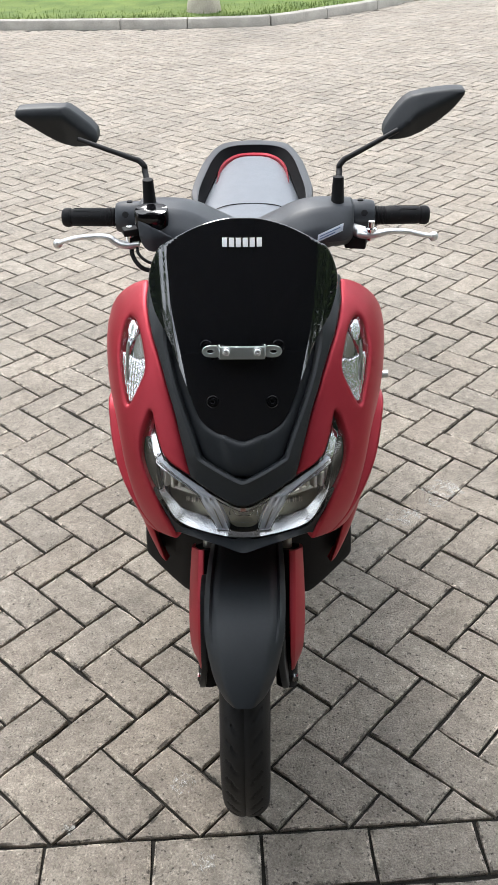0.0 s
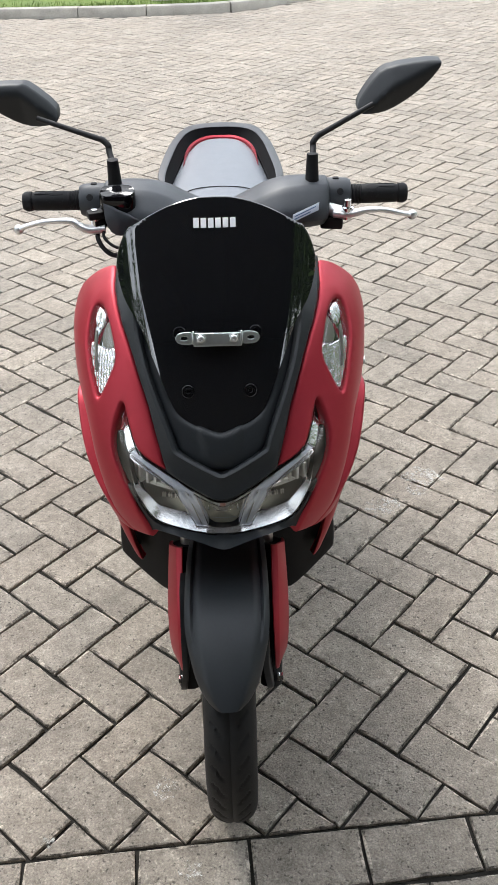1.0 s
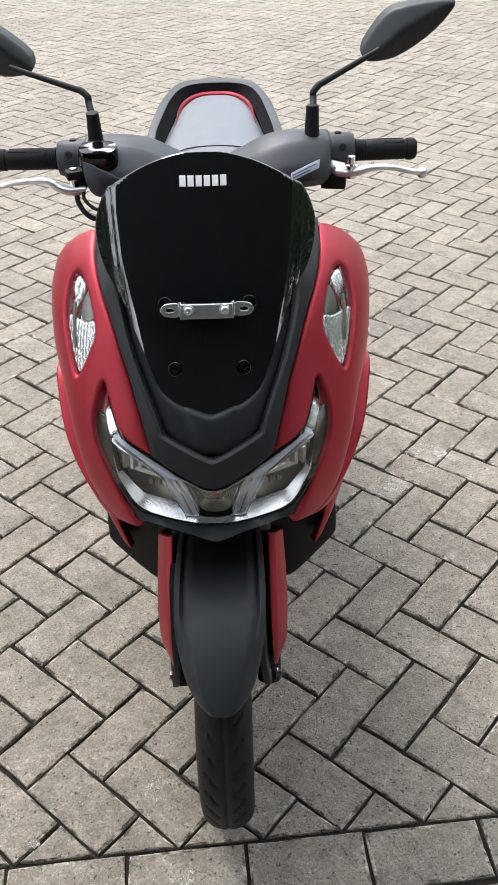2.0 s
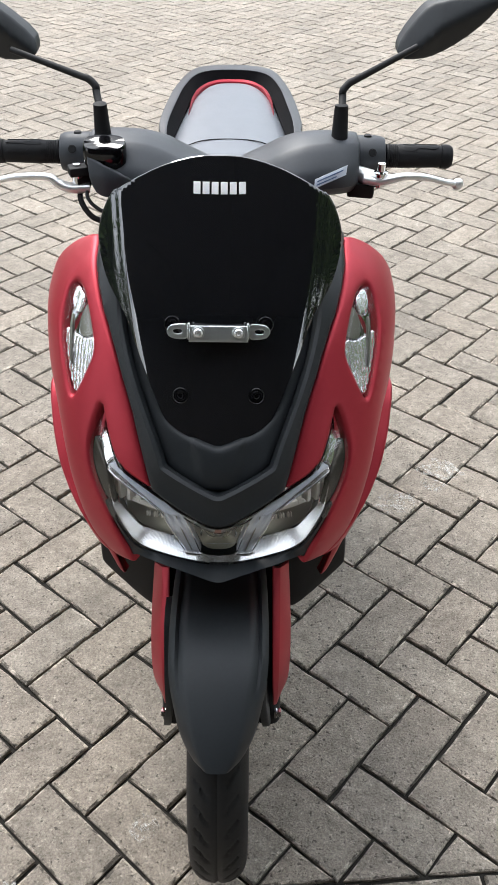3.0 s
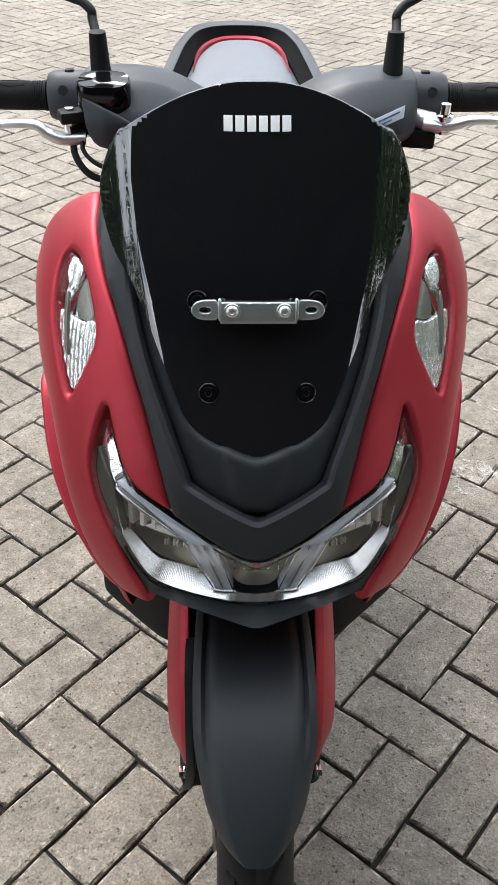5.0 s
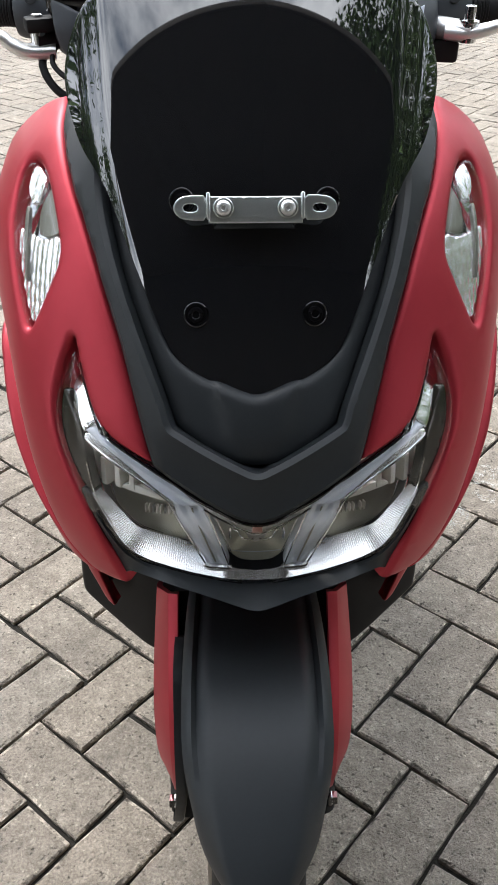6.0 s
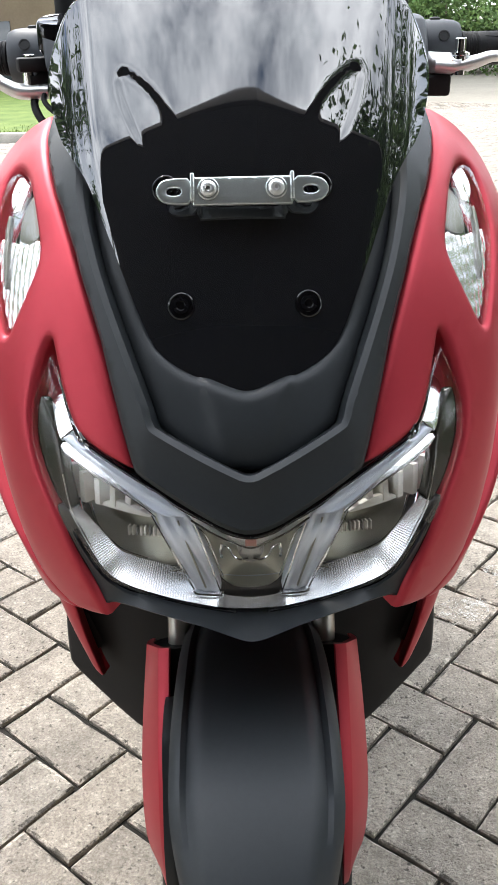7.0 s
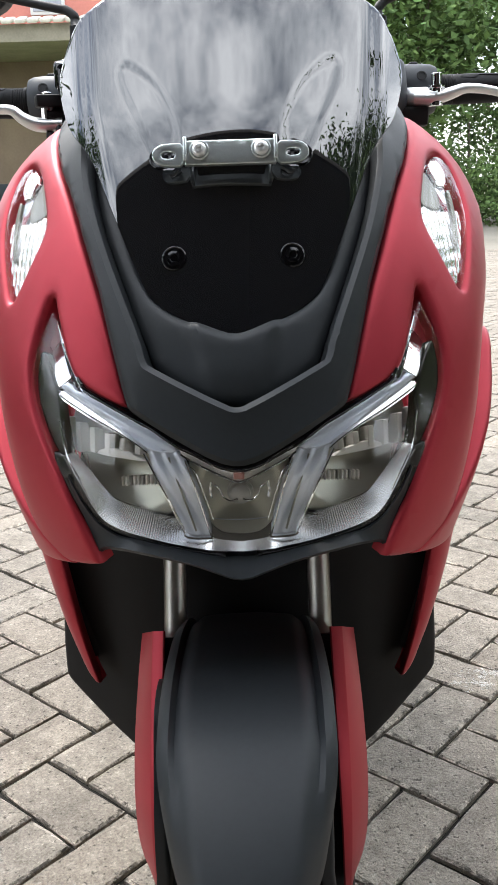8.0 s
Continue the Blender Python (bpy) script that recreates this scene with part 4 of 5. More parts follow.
def fork(bike):
    lean = Vector((0, math.sin(radians(25)), math.cos(radians(25))))
    for s in (1, -1):
        foot = Vector((s * .078, .002, .235))
        leg = tube("fork_leg", [foot, foot + lean * .15, foot + lean * .285], [.021, .023, .024], "deep", bike, "black fork slider", seg=20)
        tube("fork_tube", [foot + Vector((-s * .003, .0, 0)) + lean * .27, foot + Vector((-s * .003, .0, 0)) + lean * .45, foot + Vector((-s * .003, .0, 0)) + lean * .62], .0118, "steel", leg, "bright chromed fork tube", seg=24)
        m = Matrix.Translation((s * .0885, -.004, .258)) @ pose(0, 0, 0, 0, 0, 0 if s > 0 else 180)
        turned("axle_nut", [(0, .011), (.004, .011), (.005, .0085), (.011, .0085), (.012, .005)], "chrome", leg, "bright axle nut", m, 6)
        # red shield in front of the slider: a bent plate with a lit front face and an outer flank
        rings = []
        for k in range(25):
            t = k / 24
            z = .527 - .237 * t
            y = -.012 + .085 * (1 - t) ** 1.3 - .022 * math.sin(t * math.pi)
            xi, xo = .0795 + .0060 * t * t, .1065 + .0040 * math.sin(t * math.pi)
            cut = max(0.0, (t - .72) / .28)
            xo -= .006 * cut * cut
            mid = .0915
            front = y - .012 * math.sin(t * math.pi)
            prof = [(xi, front + .0015), (xi + .0015, front), (mid, front + .0030), (mid + .0010, front + .0042), (xo, front + .030), (xo + .001, front + .045), (xo - .001, front + .064), (xo - .005, front + .064), (xo - .005, front + .036), (xi + .009, front + .010), (xi + .001, front + .010)]
            rings.append([Vector((s * x, yy, z - .62 * (yy - front) * (1 - t) ** 2)) for x, yy in prof])
        loft("fork_shield", rings, "red", bike, "matte red fork shield")


def bars(bike):
    # bar cover: two shoulders either side of a dip behind the screen
    rings = []
    table = [(.0, .44, .985, .075, .030), (.05, .44, 1.000, .072, .036), (.085, .432, 1.020, .066, .038), (.115, .426, 1.032, .060, .038), (.15, .424, 1.036, .055, .038), (.180, .426, 1.036, .050, .037), (.196, .430, 1.037, .043, .034), (.200, .434, 1.038, .030, .026)]
    full = [(-x, *r) for x, *r in reversed(table[1:])] + table
    rows = [curve([(x, 0, 0) for x, *_ in full], 4), curve([(a, b, c) for _, a, b, c, _ in full], 4), curve([(d, 0, 0) for *_, d in full], 4)]
    section = rounded([(-1.02, -.45), (-1.02, -.45), (-.98, .10), (-.42, .86), (-.42, .86), (.0, 1.0), (.55, .98), (1.0, .40), (.92, -.72), (0, -1.0), (-.70, -.95)], 1)
    for px, pc, pr in zip(*rows):
        rings.append([Vector((px.x, pc.x + pc.z * a * 1.08, pc.y + pr.x * b * 1.04)) for a, b in section])
    cover = loft("handlebar_cover", rings, "grey", bike, "dark grey matte handlebar cover")
    for s in (1, -1):
        m = Matrix.Translation((.198 if s > 0 else -.203, .446, 1.038)) @ pose(0, 0, 0, 0, 0, 0 if s > 0 else 180)
        sw = turned("switch_box", [(-.012, .026), (-.010, .028), (.000, .0295), (.024, .0295), (.036, .0285), (.042, .026), (.044, .018)], "grey", cover, "dark grey switch housing", m, 36)
        part("switch_rocker", box(.012, .010, .006, m @ pose(.016, 0, .0290), .003), "deep", sw)
        turned("screw_well", [(0, .006), (.0005, .006), (.0006, .0048), (-.004, .0040), (-.004, .0008)], "deep", sw, "round screw well", m @ pose(.022, -.0262 * s, .0140, 0, 0, -90 * s) @ pose(0, 0, 0, 0, -28, 0), 16)
        # grip with a flared end, ribs and a plug
        prof = [(.044, .0150), (.046, .0175), (.049, .0178)]
        for k in range(5):
            x = .050 + .0028 * k
            prof += [(x, .0164), (x + .0006, .0172), (x + .0018, .0172), (x + .0024, .0164)]
        prof += [(.066, .0172), (.082, .0170), (.112, .0164), (.126, .0162), (.127, .0155), (.129, .0155), (.130, .0172), (.137, .0178), (.142, .0170), (.146, .0140), (.147, .008), (.1475, .002)]
        turned("grip", prof, "rubber", cover, "ribbed black rubber grip", m, 28)
        for a0 in (28, 75, 122, 168):       # raised carved flashes round the grip
            flash = [(.070, -.10), (.088, -.16), (.094, .04), (.120, -.02), (.124, .10), (.100, .13), (.090, .22), (.072, .16)]
            wrap = lambda u, v, a0=a0, m=m: m @ Vector((u, .0168 * math.cos(radians(a0) - v * 1.8), .0168 * math.sin(radians(a0) - v * 1.8)))
            patch("carved_flash", flash, wrap, "rubber", cover, "", lift=.0007, edge=.0006, thick=.003, step=.006, smooth=0)
        # brake lever: perch, pivot and a curved blade with a ball end
        base = Vector((.212, .390, 1.026)) if s > 0 else Vector((-.196, .392, 1.019))
        perch = tube("lever_perch", [base + Vector((-s * .012, .014, .0)), base + Vector((s * .008, .0, 0)), base + Vector((s * .022, -.008, 0))], [.012, .011, .010], "alloy" if s > 0 else "deep", cover, "cast alloy lever perch" if s > 0 else "black lever perch", seg=14)
        turned("pivot_bolt", [(-.010, .009), (.008, .009), (.009, .0105), (.011, .0105), (.012, .006), (.024, .006), (.025, .0045)], "chrome", perch, "pivot bolt", Matrix.Translation(base + Vector((s * .018, -.006, 0))) @ pose(0, 0, 0, 0, -90, 0), 20)
        pts = [(.206, .388, 1.025), (.226, .384, 1.024), (.245, .380, 1.028), (.264, .378, 1.033), (.295, .384, 1.030), (.326, .390, 1.021), (.345, .396, 1.016)] if s > 0 else [(-.198, .384, 1.008), (-.226, .380, 1.009), (-.242, .378, 1.016), (-.258, .378, 1.026), (-.304, .384, 1.023), (-.338, .392, 1.013), (-.351, .396, 1.006)]
        pts = [Vector(p) for p in pts]
        lever = tube("brake_lever", pts, [.0098, .0100, .0086, .0068, .0060, .0056, .0060], "alloy", cover, "bare cast alloy brake lever", seg=14, flat=.8)
        bm = bmesh.new()
        bmesh.ops.create_uvsphere(bm, u_segments=16, v_segments=10, radius=.0088, matrix=Matrix.Translation(pts[-1] + Vector((s * .003, .001, -.001))))
        part("ball_end", bm, "alloy", lever)
    # gloss block at the left in view: switch pod with a bevelled cap, wiring loop below
    rings = []
    for z, k in ((1.034, .55), (1.037, .85), (1.044, 1.0), (1.064, 1.0), (1.070, .97), (1.0715, .93), (1.0712, .88), (1.0716, .40)):
        rings.append([Vector((-.171 + .031 * k * math.copysign(abs(math.cos(a)) ** .6, math.cos(a)), .384 + .017 * k * math.copysign(abs(math.sin(a)) ** .6, math.sin(a)), z + .004 + .25 * .021 * k * math.sin(a) * (z > 1.06))) for a in (2 * math.pi * q / 32 for q in range(32))])
    loft("reservoir", rings, "piano", cover, "gloss black lidded brake reservoir")
    facet = [(-.197, 1.062), (-.197, 1.062), (-.156, 1.046), (-.136, 1.032), (-.120, 1.022), (-.140, 1.005), (-.165, 1.005), (-.183, 1.008), (-.192, 1.024)]
    patch("pod", facet[::-1], lambda u, v: (u, .352 + .25 * abs(u + .170) + .45 * max(0.0, v - 1.035), v), "grey", cover, "faceted dark grey lower cover", edge=.003, thick=.06, step=.007, smooth=1)
    tube("cable", [(-.205, .400, 1.020), (-.212, .375, .995), (-.190, .360, .970), (-.150, .365, .968), (-.120, .40, .98)], .0042, "rubber", cover, "black brake cable", n=10)
    tube("wire", [(-.195, .395, 1.020), (-.200, .368, 1.000), (-.175, .352, .985), (-.14, .36, .985)], .0028, "rubber", cover, "", n=10)
    part("lever_block", box(.034, .022, .014, pose(-.210, .385, 1.034, 0, 0, 20), .003), "deep", cover)
    part("caliper_block", box(.040, .030, .022, pose(.205, .400, 1.006, 0, 0, -10), .004), "deep", cover)
    # pale label with printed lines on the shoulder
    def shoulder(u, v):
        return (.154 + u * .88 + v * .1, .3580 + .35 * v + u * .12, 1.0375 + v * .9 + u * .37)
    lab = [(-.026, -.006), (.026, -.006), (.026, .008), (-.026, .008)]
    label_ob = patch("label", lab, shoulder, "sticker", cover, "pale blue printed warning label", edge=.0004, thick=.0006, step=.008, smooth=0)
    for k in range(2):
        bar = [(-.022, -.003 + .005 * k), (.010 + .01 * k, -.003 + .005 * k), (.010 + .01 * k, -.001 + .005 * k), (-.022, -.001 + .005 * k)]
        patch("print_bar", bar, shoulder, "blue", label_ob, "", lift=.0006, edge=.0002, thick=.0003, step=.006, smooth=0)


def rear_mirrors(bike):
    for s in (1, -1):
        base = Vector((.1695, .425, 1.068)) if s > 0 else Vector((-.178, .425, 1.068))
        boot = turned("mirror_boot", [(0, .0128), (.004, .0130), (.007, .0120), (.046, .0100), (.0495, .0096), (.0505, .0060)], "rubber", bike, "black rubber mirror boot", Matrix.Translation(base) @ pose(0, 0, 0, 0, -90, 0) @ pose(0, 0, 0, 0, 0, 4 * s), 20)
        bend = Vector((.1730, .455, 1.136)) if s > 0 else Vector((-.188, .456, 1.138))
        ball = Vector((.280, .492, 1.182)) if s > 0 else Vector((-.312, .494, 1.170))
        d = (ball - bend).normalized()
        tube("mirror_stem", [base + Vector((s * .001, .002, .040)), base.lerp(bend, .80), base.lerp(bend, .92), bend + d * .010, bend + d * .022, bend.lerp(ball, .6), ball], [.0056, .0056, .0056, .0054, .0050, .0046, .0046], "deep", boot, "black steel mirror stem", n=6)
        if s > 0:
            out = [(.398, 1.244), (.396, 1.248), (.370, 1.246), (.312, 1.2345), (.290, 1.220), (.262, 1.184), (.256, 1.168), (.260, 1.160), (.291, 1.157), (.317, 1.161), (.351, 1.182), (.380, 1.209), (.397, 1.236)]
            crease = lambda u: 1.205 + (u - .318) * (.49 if u > .318 else .88)
        else:
            out = [(-.427, 1.213), (-.426, 1.218), (-.419, 1.220), (-.338, 1.2225), (-.325, 1.217), (-.283, 1.182), (-.278, 1.166), (-.282, 1.157), (-.307, 1.147), (-.340, 1.144), (-.370, 1.160), (-.408, 1.192), (-.427, 1.206)]
            crease = lambda u: 1.208 - (0.0 if u < -.342 else (u + .342) * .79)
        area = sum(out[i][0] * out[(i + 1) % len(out)][1] - out[(i + 1) % len(out)][0] * out[i][1] for i in range(len(out)))
        out = out if area > 0 else out[::-1]
        cx, cz = (.325, 1.200) if s > 0 else (-.345, 1.182)
        def bulge(u, v, crease=crease):     # two planes meet along the crease
            over = v - crease(u)
            return .006 - (math.sqrt(over * over + 1.6e-5) - .004) * .42 - max(0.0, over) * .35
        head = patch("mirror_head", out, lambda u, v: (u, .514 - .05 * (v - cz), v), "black", boot, "matte black angular mirror housing", edge=.0035, thick=.026, step=.006, relief=bulge, smooth=1)
        shrink = [(cx + (u - cx) * .93, cz + (v - cz) * .93) for u, v in out]
        patch("mirror_glass", shrink[::-1], lambda u, v: (u, .534 - .10 * (v - cz), v), "chrome", boot, "rear-facing mirror glass", edge=.001, thick=.002, step=.02, smooth=1)


def tail(bike):
    # seat: broad cushion narrowing to the back
    table = [(.68, .775, .090, .035), (.76, .795, .125, .045), (.86, .810, .134, .050), (.97, .820, .136, .050), (1.08, .830, .125, .046), (1.19, .838, .110, .042), (1.27, .844, .097, .038), (1.345, .846, .071, .034), (1.378, .844, .040, .026)]
    path = [curve([(y, z, 0) for y, z, *_ in table], 5), curve([(w, h, 0) for *_, w, h in table], 5)]
    rings = []
    for p, q in zip(*path):
        rings.append([Vector((q.x * math.copysign(abs(math.cos(a)) ** .7, math.cos(a)), p.x, p.y + q.y * math.copysign(abs(math.sin(a)) ** .75, math.sin(a)))) for a in (2 * math.pi * k / 40 for k in range(40))])
    seat = loft("seat", rings, "seat", bike, "dark grey vinyl dual seat")
    tube("seam", [(-.110, .945, .862), (-.06, .975, .8702), (0, .985, .8712), (.06, .975, .8702), (.110, .945, .862)], .0012, "deep", seat, "stitched cross seam")
    # red rim round the back of the seat, then the grab rail outside it
    rim_in = [(.096, 1.165), (.089, 1.25), (.069, 1.325), (.038, 1.366), (0, 1.374)]
    rim_out = [(.098, 1.155), (.094, 1.253), (.0745, 1.330), (.041, 1.376), (0, 1.385)]
    both = [curve([(-x, y, 0) for x, y in row] + [(x, y, 0) for x, y in reversed(row[:-1])], 7) for row in (rim_in, rim_out)]
    red_rings = []
    for a, b in zip(*both):
        z = .864 + .011 * min(1.0, max(0.0, (b.y - 1.16) / .14))
        red_rings.append([Vector((a.x, a.y, z - .02)), Vector((a.x, a.y, z + .002)), Vector((a.x * .5 + b.x * .5, a.y * .5 + b.y * .5, z + .006)), Vector((b.x, b.y, z + .003)), Vector((b.x, b.y, z - .02))])
    loft("tail_trim", red_rings, "red", bike, "red trim round the seat's back")
    inner = [(.124, .955), (.123, 1.06), (.111, 1.16), (.097, 1.27), (.078, 1.345), (.044, 1.388), (.0, 1.396)]
    mid = [(.135, .972), (.137, 1.06), (.127, 1.16), (.111, 1.28), (.090, 1.362), (.054, 1.400), (.0, 1.409)]
    outer = [(.143, .965), (.158, 1.06), (.152, 1.16), (.135, 1.29), (.110, 1.405), (.078, 1.455), (.0, 1.476)]
    lines = []
    for row in (inner, mid, outer):
        full = [(-x, y, 0) for x, y in row] + [(x, y, 0) for x, y in reversed(row[:-1])]
        lines.append(curve(full, 7))
    n = len(lines[0])
    black_rings, grey_rings = [], []
    for k, (a, b, c) in enumerate(zip(*lines)):
        t = min(k, n - 1 - k) / (n - 1) * 2
        z = .866 + .022 * min(1.0, t * 2.2)
        black_rings.append([Vector((a.x, a.y, z - .050)), Vector((a.x, a.y, z - .024)), Vector((a.x * .7 + b.x * .3, a.y * .7 + b.y * .3, z - .020)), Vector((b.x, b.y, z + .006)), Vector((b.x, b.y, z - .050))])
        o = c.lerp(b, .12)
        grey_rings.append([Vector((b.x, b.y, z - .020)), Vector((b.x, b.y, z + .0075)), Vector((b.x * .8 + c.x * .2, b.y * .8 + c.y * .2, z + .0085)), Vector((o.x, o.y, z + .0035)), Vector((c.x, c.y, z - .005)), Vector((c.x, c.y, z - .028)), Vector((o.x, o.y, z - .034))])
    loft("rail_band", black_rings, "band", bike, "black inner band of the grab rail")
    loft("grab_rail", grey_rings, "grab", bike, "satin black cast grab rail")
    # rear bodywork below the seat
    table = [(.62, .60, .10, .17), (.80, .62, .145, .17), (1.0, .65, .165, .16), (1.2, .70, .155, .13), (1.38, .76, .12, .09), (1.50, .80, .06, .05)]
    rings = [[Vector((w * math.copysign(abs(math.cos(a)) ** .7, math.cos(a)), y, z + h * math.copysign(abs(math.sin(a)) ** .8, math.sin(a)))) for a in (2 * math.pi * k / 32 for k in range(32))] for y, z, w, h in table]
    loft("rear_body", rings, "red", bike, "matte red rear body")
    part("tail_lamp", box(.13, .03, .05, pose(0, 1.50, .80), .01, 3), "amber", bike, "red tail lamp")
    m = Matrix.Translation((0, 1.35, .233))
    rim = turned("rear_wheel", [(-.04, .205), (-.042, .220), (-.02, .19), (.02, .19), (.042, .220), (.04, .205), (.015, .185), (-.015, .185)], "deep", bike, "black cast rear wheel", m, 40)
    turned("tyre", [(-.040, .212), (-.050, .232), (-.044, .250), (-.020, .2605), (0, .262), (.020, .2605), (.044, .250), (.050, .232), (.040, .212)], "tyre", rim, "black rubber tyre", m, 64)
    turned("hub", [(-.05, .05), (-.05, .09), (.05, .09), (.05, .05)], "deep", rim, "", m, 32)
    for k in range(5):
        a = 2 * math.pi * k / 5
        tube("spoke", [m @ Vector((0, .08 * math.cos(a), .08 * math.sin(a))), m @ Vector((0, .19 * math.cos(a), .19 * math.sin(a)))], .014, "deep", rim)
    tube("muffler", [(-.15, .95, .26), (-.16, 1.15, .29), (-.165, 1.45, .34), (-.165, 1.55, .355)], [.03, .055, .06, .05], "deep", bike, "black exhaust muffler", seg=20)
    part("engine_case", box(.16, .50, .18, pose(.09, 1.10, .30), .04, 4), "deep", bike, "black engine and drive case")
    for s in (1, -1):
        tube("centre_stand", [(s * .08, .98, .22), (s * .13, 1.03, .09), (s * .16, 1.05, -.010)], .012, "deep", bike, "black steel stand leg")
        tube("pillion_peg", [(s * .17, .82, .44), (s * .26, .81, .470), (s * .352, .80, .482)], .010, "alloy", bike, "pale alloy pillion footpeg")


front_body(scooter)
headlight(scooter)
chin(scooter)
leg_shield(scooter)
windscreen(scooter)
plate_bracket(scooter)
front_wheel(scooter)
mudguard(scooter)
fork(scooter)
bars(scooter)
rear_mirrors(scooter)
tail(scooter)


# ---- the place ----
FALL, CROSS = .0282, .0138           # the yard drains away from the house and to one side


def ground_z(x, y):
    return .0065 - FALL * (min(max(y, .4), 15.0) - 1.2) + CROSS * min(max(x, -6.0), 8.0)


SLOPE = Matrix.Rotation(-FALL, 4, "X") @ Matrix.Rotation(-CROSS, 4, "Y")


def sheet(name, xs, ys, drop, mat):
    """One sheet laid over the fall of the ground."""
    verts = [(x, y, ground_z(x, y) - drop) for y in ys for x in xs]
    n = len(xs)
    faces = [(r * n + k, r * n + k + 1, (r + 1) * n + k + 1, (r + 1) * n + k) for r in range(len(ys) - 1) for k in range(n - 1)]
    return finish(name, verts, faces, mat)


def ground_sheet():
    far = [-250, -120, -50, -20, -10, -6]
    xs = far + [-4, -2, 0, 2, 4, 6] + [8, 12, 20, 50, 120, 250]
    ys = [-250, -120, -50, -20, -8, -3, -1, .4, 1.2, 3, 5, 7, 9, 11, 13, 16, 20, 30, 50, 120, 250]
    tagged(sheet("ground", xs, ys, .034, "earth"), "dusty pale ground running out to the horizon", "ground", kind="structure")
    bed = sheet("pavement", [-6 + .5 * k for k in range(29)], [.4] + [1 + .5 * k for k in range(30)], .010, "joint")
    return tagged(bed, "grey-brown concrete block paving laid in herringbone", "pavement", kind="structure")


PITCH, TURN_DEG = .1045, 3.71
ORIGIN = Vector((.024, AX - .185))


def to_ground(p, q):
    """From the border's own axes (along it, and away beyond it) to the plan."""
    c, s = math.cos(radians(TURN_DEG)), math.sin(radians(TURN_DEG))
    return ORIGIN.x + c * p - s * q, ORIGIN.y + s * p + c * q


KERB = [Vector((p.x, p.y, ground_z(p.x, p.y))) for p in curve([(-9.16, 14.16, 0), (-5.78, 12.83, 0), (-3.69, 12.27, 0), (-1.82, 11.99, 0), (-0.97, 11.91, 0), (0.05, 11.97, 0), (0.77, 12.55, 0), (1.49, 13.21, 0), (2.3, 14.47, 0), (2.86, 16.75, 0), (3.1, 20, 0), (3.1, 26, 0)], 10)]


def kerb_y(x):
    for a, b in zip(KERB, KERB[1:]):
        if a.x <= x <= b.x and b.x > a.x:
            return a.y + (b.y - a.y) * (x - a.x) / (b.x - a.x)
    return 99 if x > 0 else 14.6


def cut(poly, level):
    """Keep the part of a polygon (p, q) with q above the level."""
    out = []
    for i, a in enumerate(poly):
        b = poly[(i + 1) % len(poly)]
        if a[1] >= level:
            out.append(a)
        if (a[1] >= level) != (b[1] >= level):
            t = (level - a[1]) / (b[1] - a[1])
            out.append((a[0] + (b[0] - a[0]) * t, level))
    return out


def block(poly, bevel, tall, chip=None):
    """Verts and faces of one block over a polygon, its top edge chamfered; chip gives uneven, broken edges."""
    if chip:
        fine = []
        for k, a in enumerate(poly):
            b = poly[(k + 1) % len(poly)]
            m = max(1, round(math.hypot(b[0] - a[0], b[1] - a[1]) / .048))
            fine += [(a[0] + (b[0] - a[0]) * t / m + chip.gauss(0, .0010), a[1] + (b[1] - a[1]) * t / m + chip.gauss(0, .0010)) for t in range(m)]
        poly = fine
    n = len(poly)
    cx, cy = sum(p[0] for p in poly) / n, sum(p[1] for p in poly) / n
    def inner(p, d):
        v = Vector((cx - p[0], cy - p[1]))
        return (p[0] + v.x / v.length * d, p[1] + v.y / v.length * d)
    v = [(x, y, -tall) for x, y in poly] + [(x, y, -bevel * .9) for x, y in poly] + [(*inner(p, bevel * (1.5 if chip is None else chip.uniform(1.0, 2.3))), 0) for p in poly]
    f = [tuple(range(2 * n, 3 * n))]
    for k in (0, n):
        f += [(k + i, k + (i + 1) % n, k + n + (i + 1) % n, k + n + i) for i in range(n)]
    return v, f


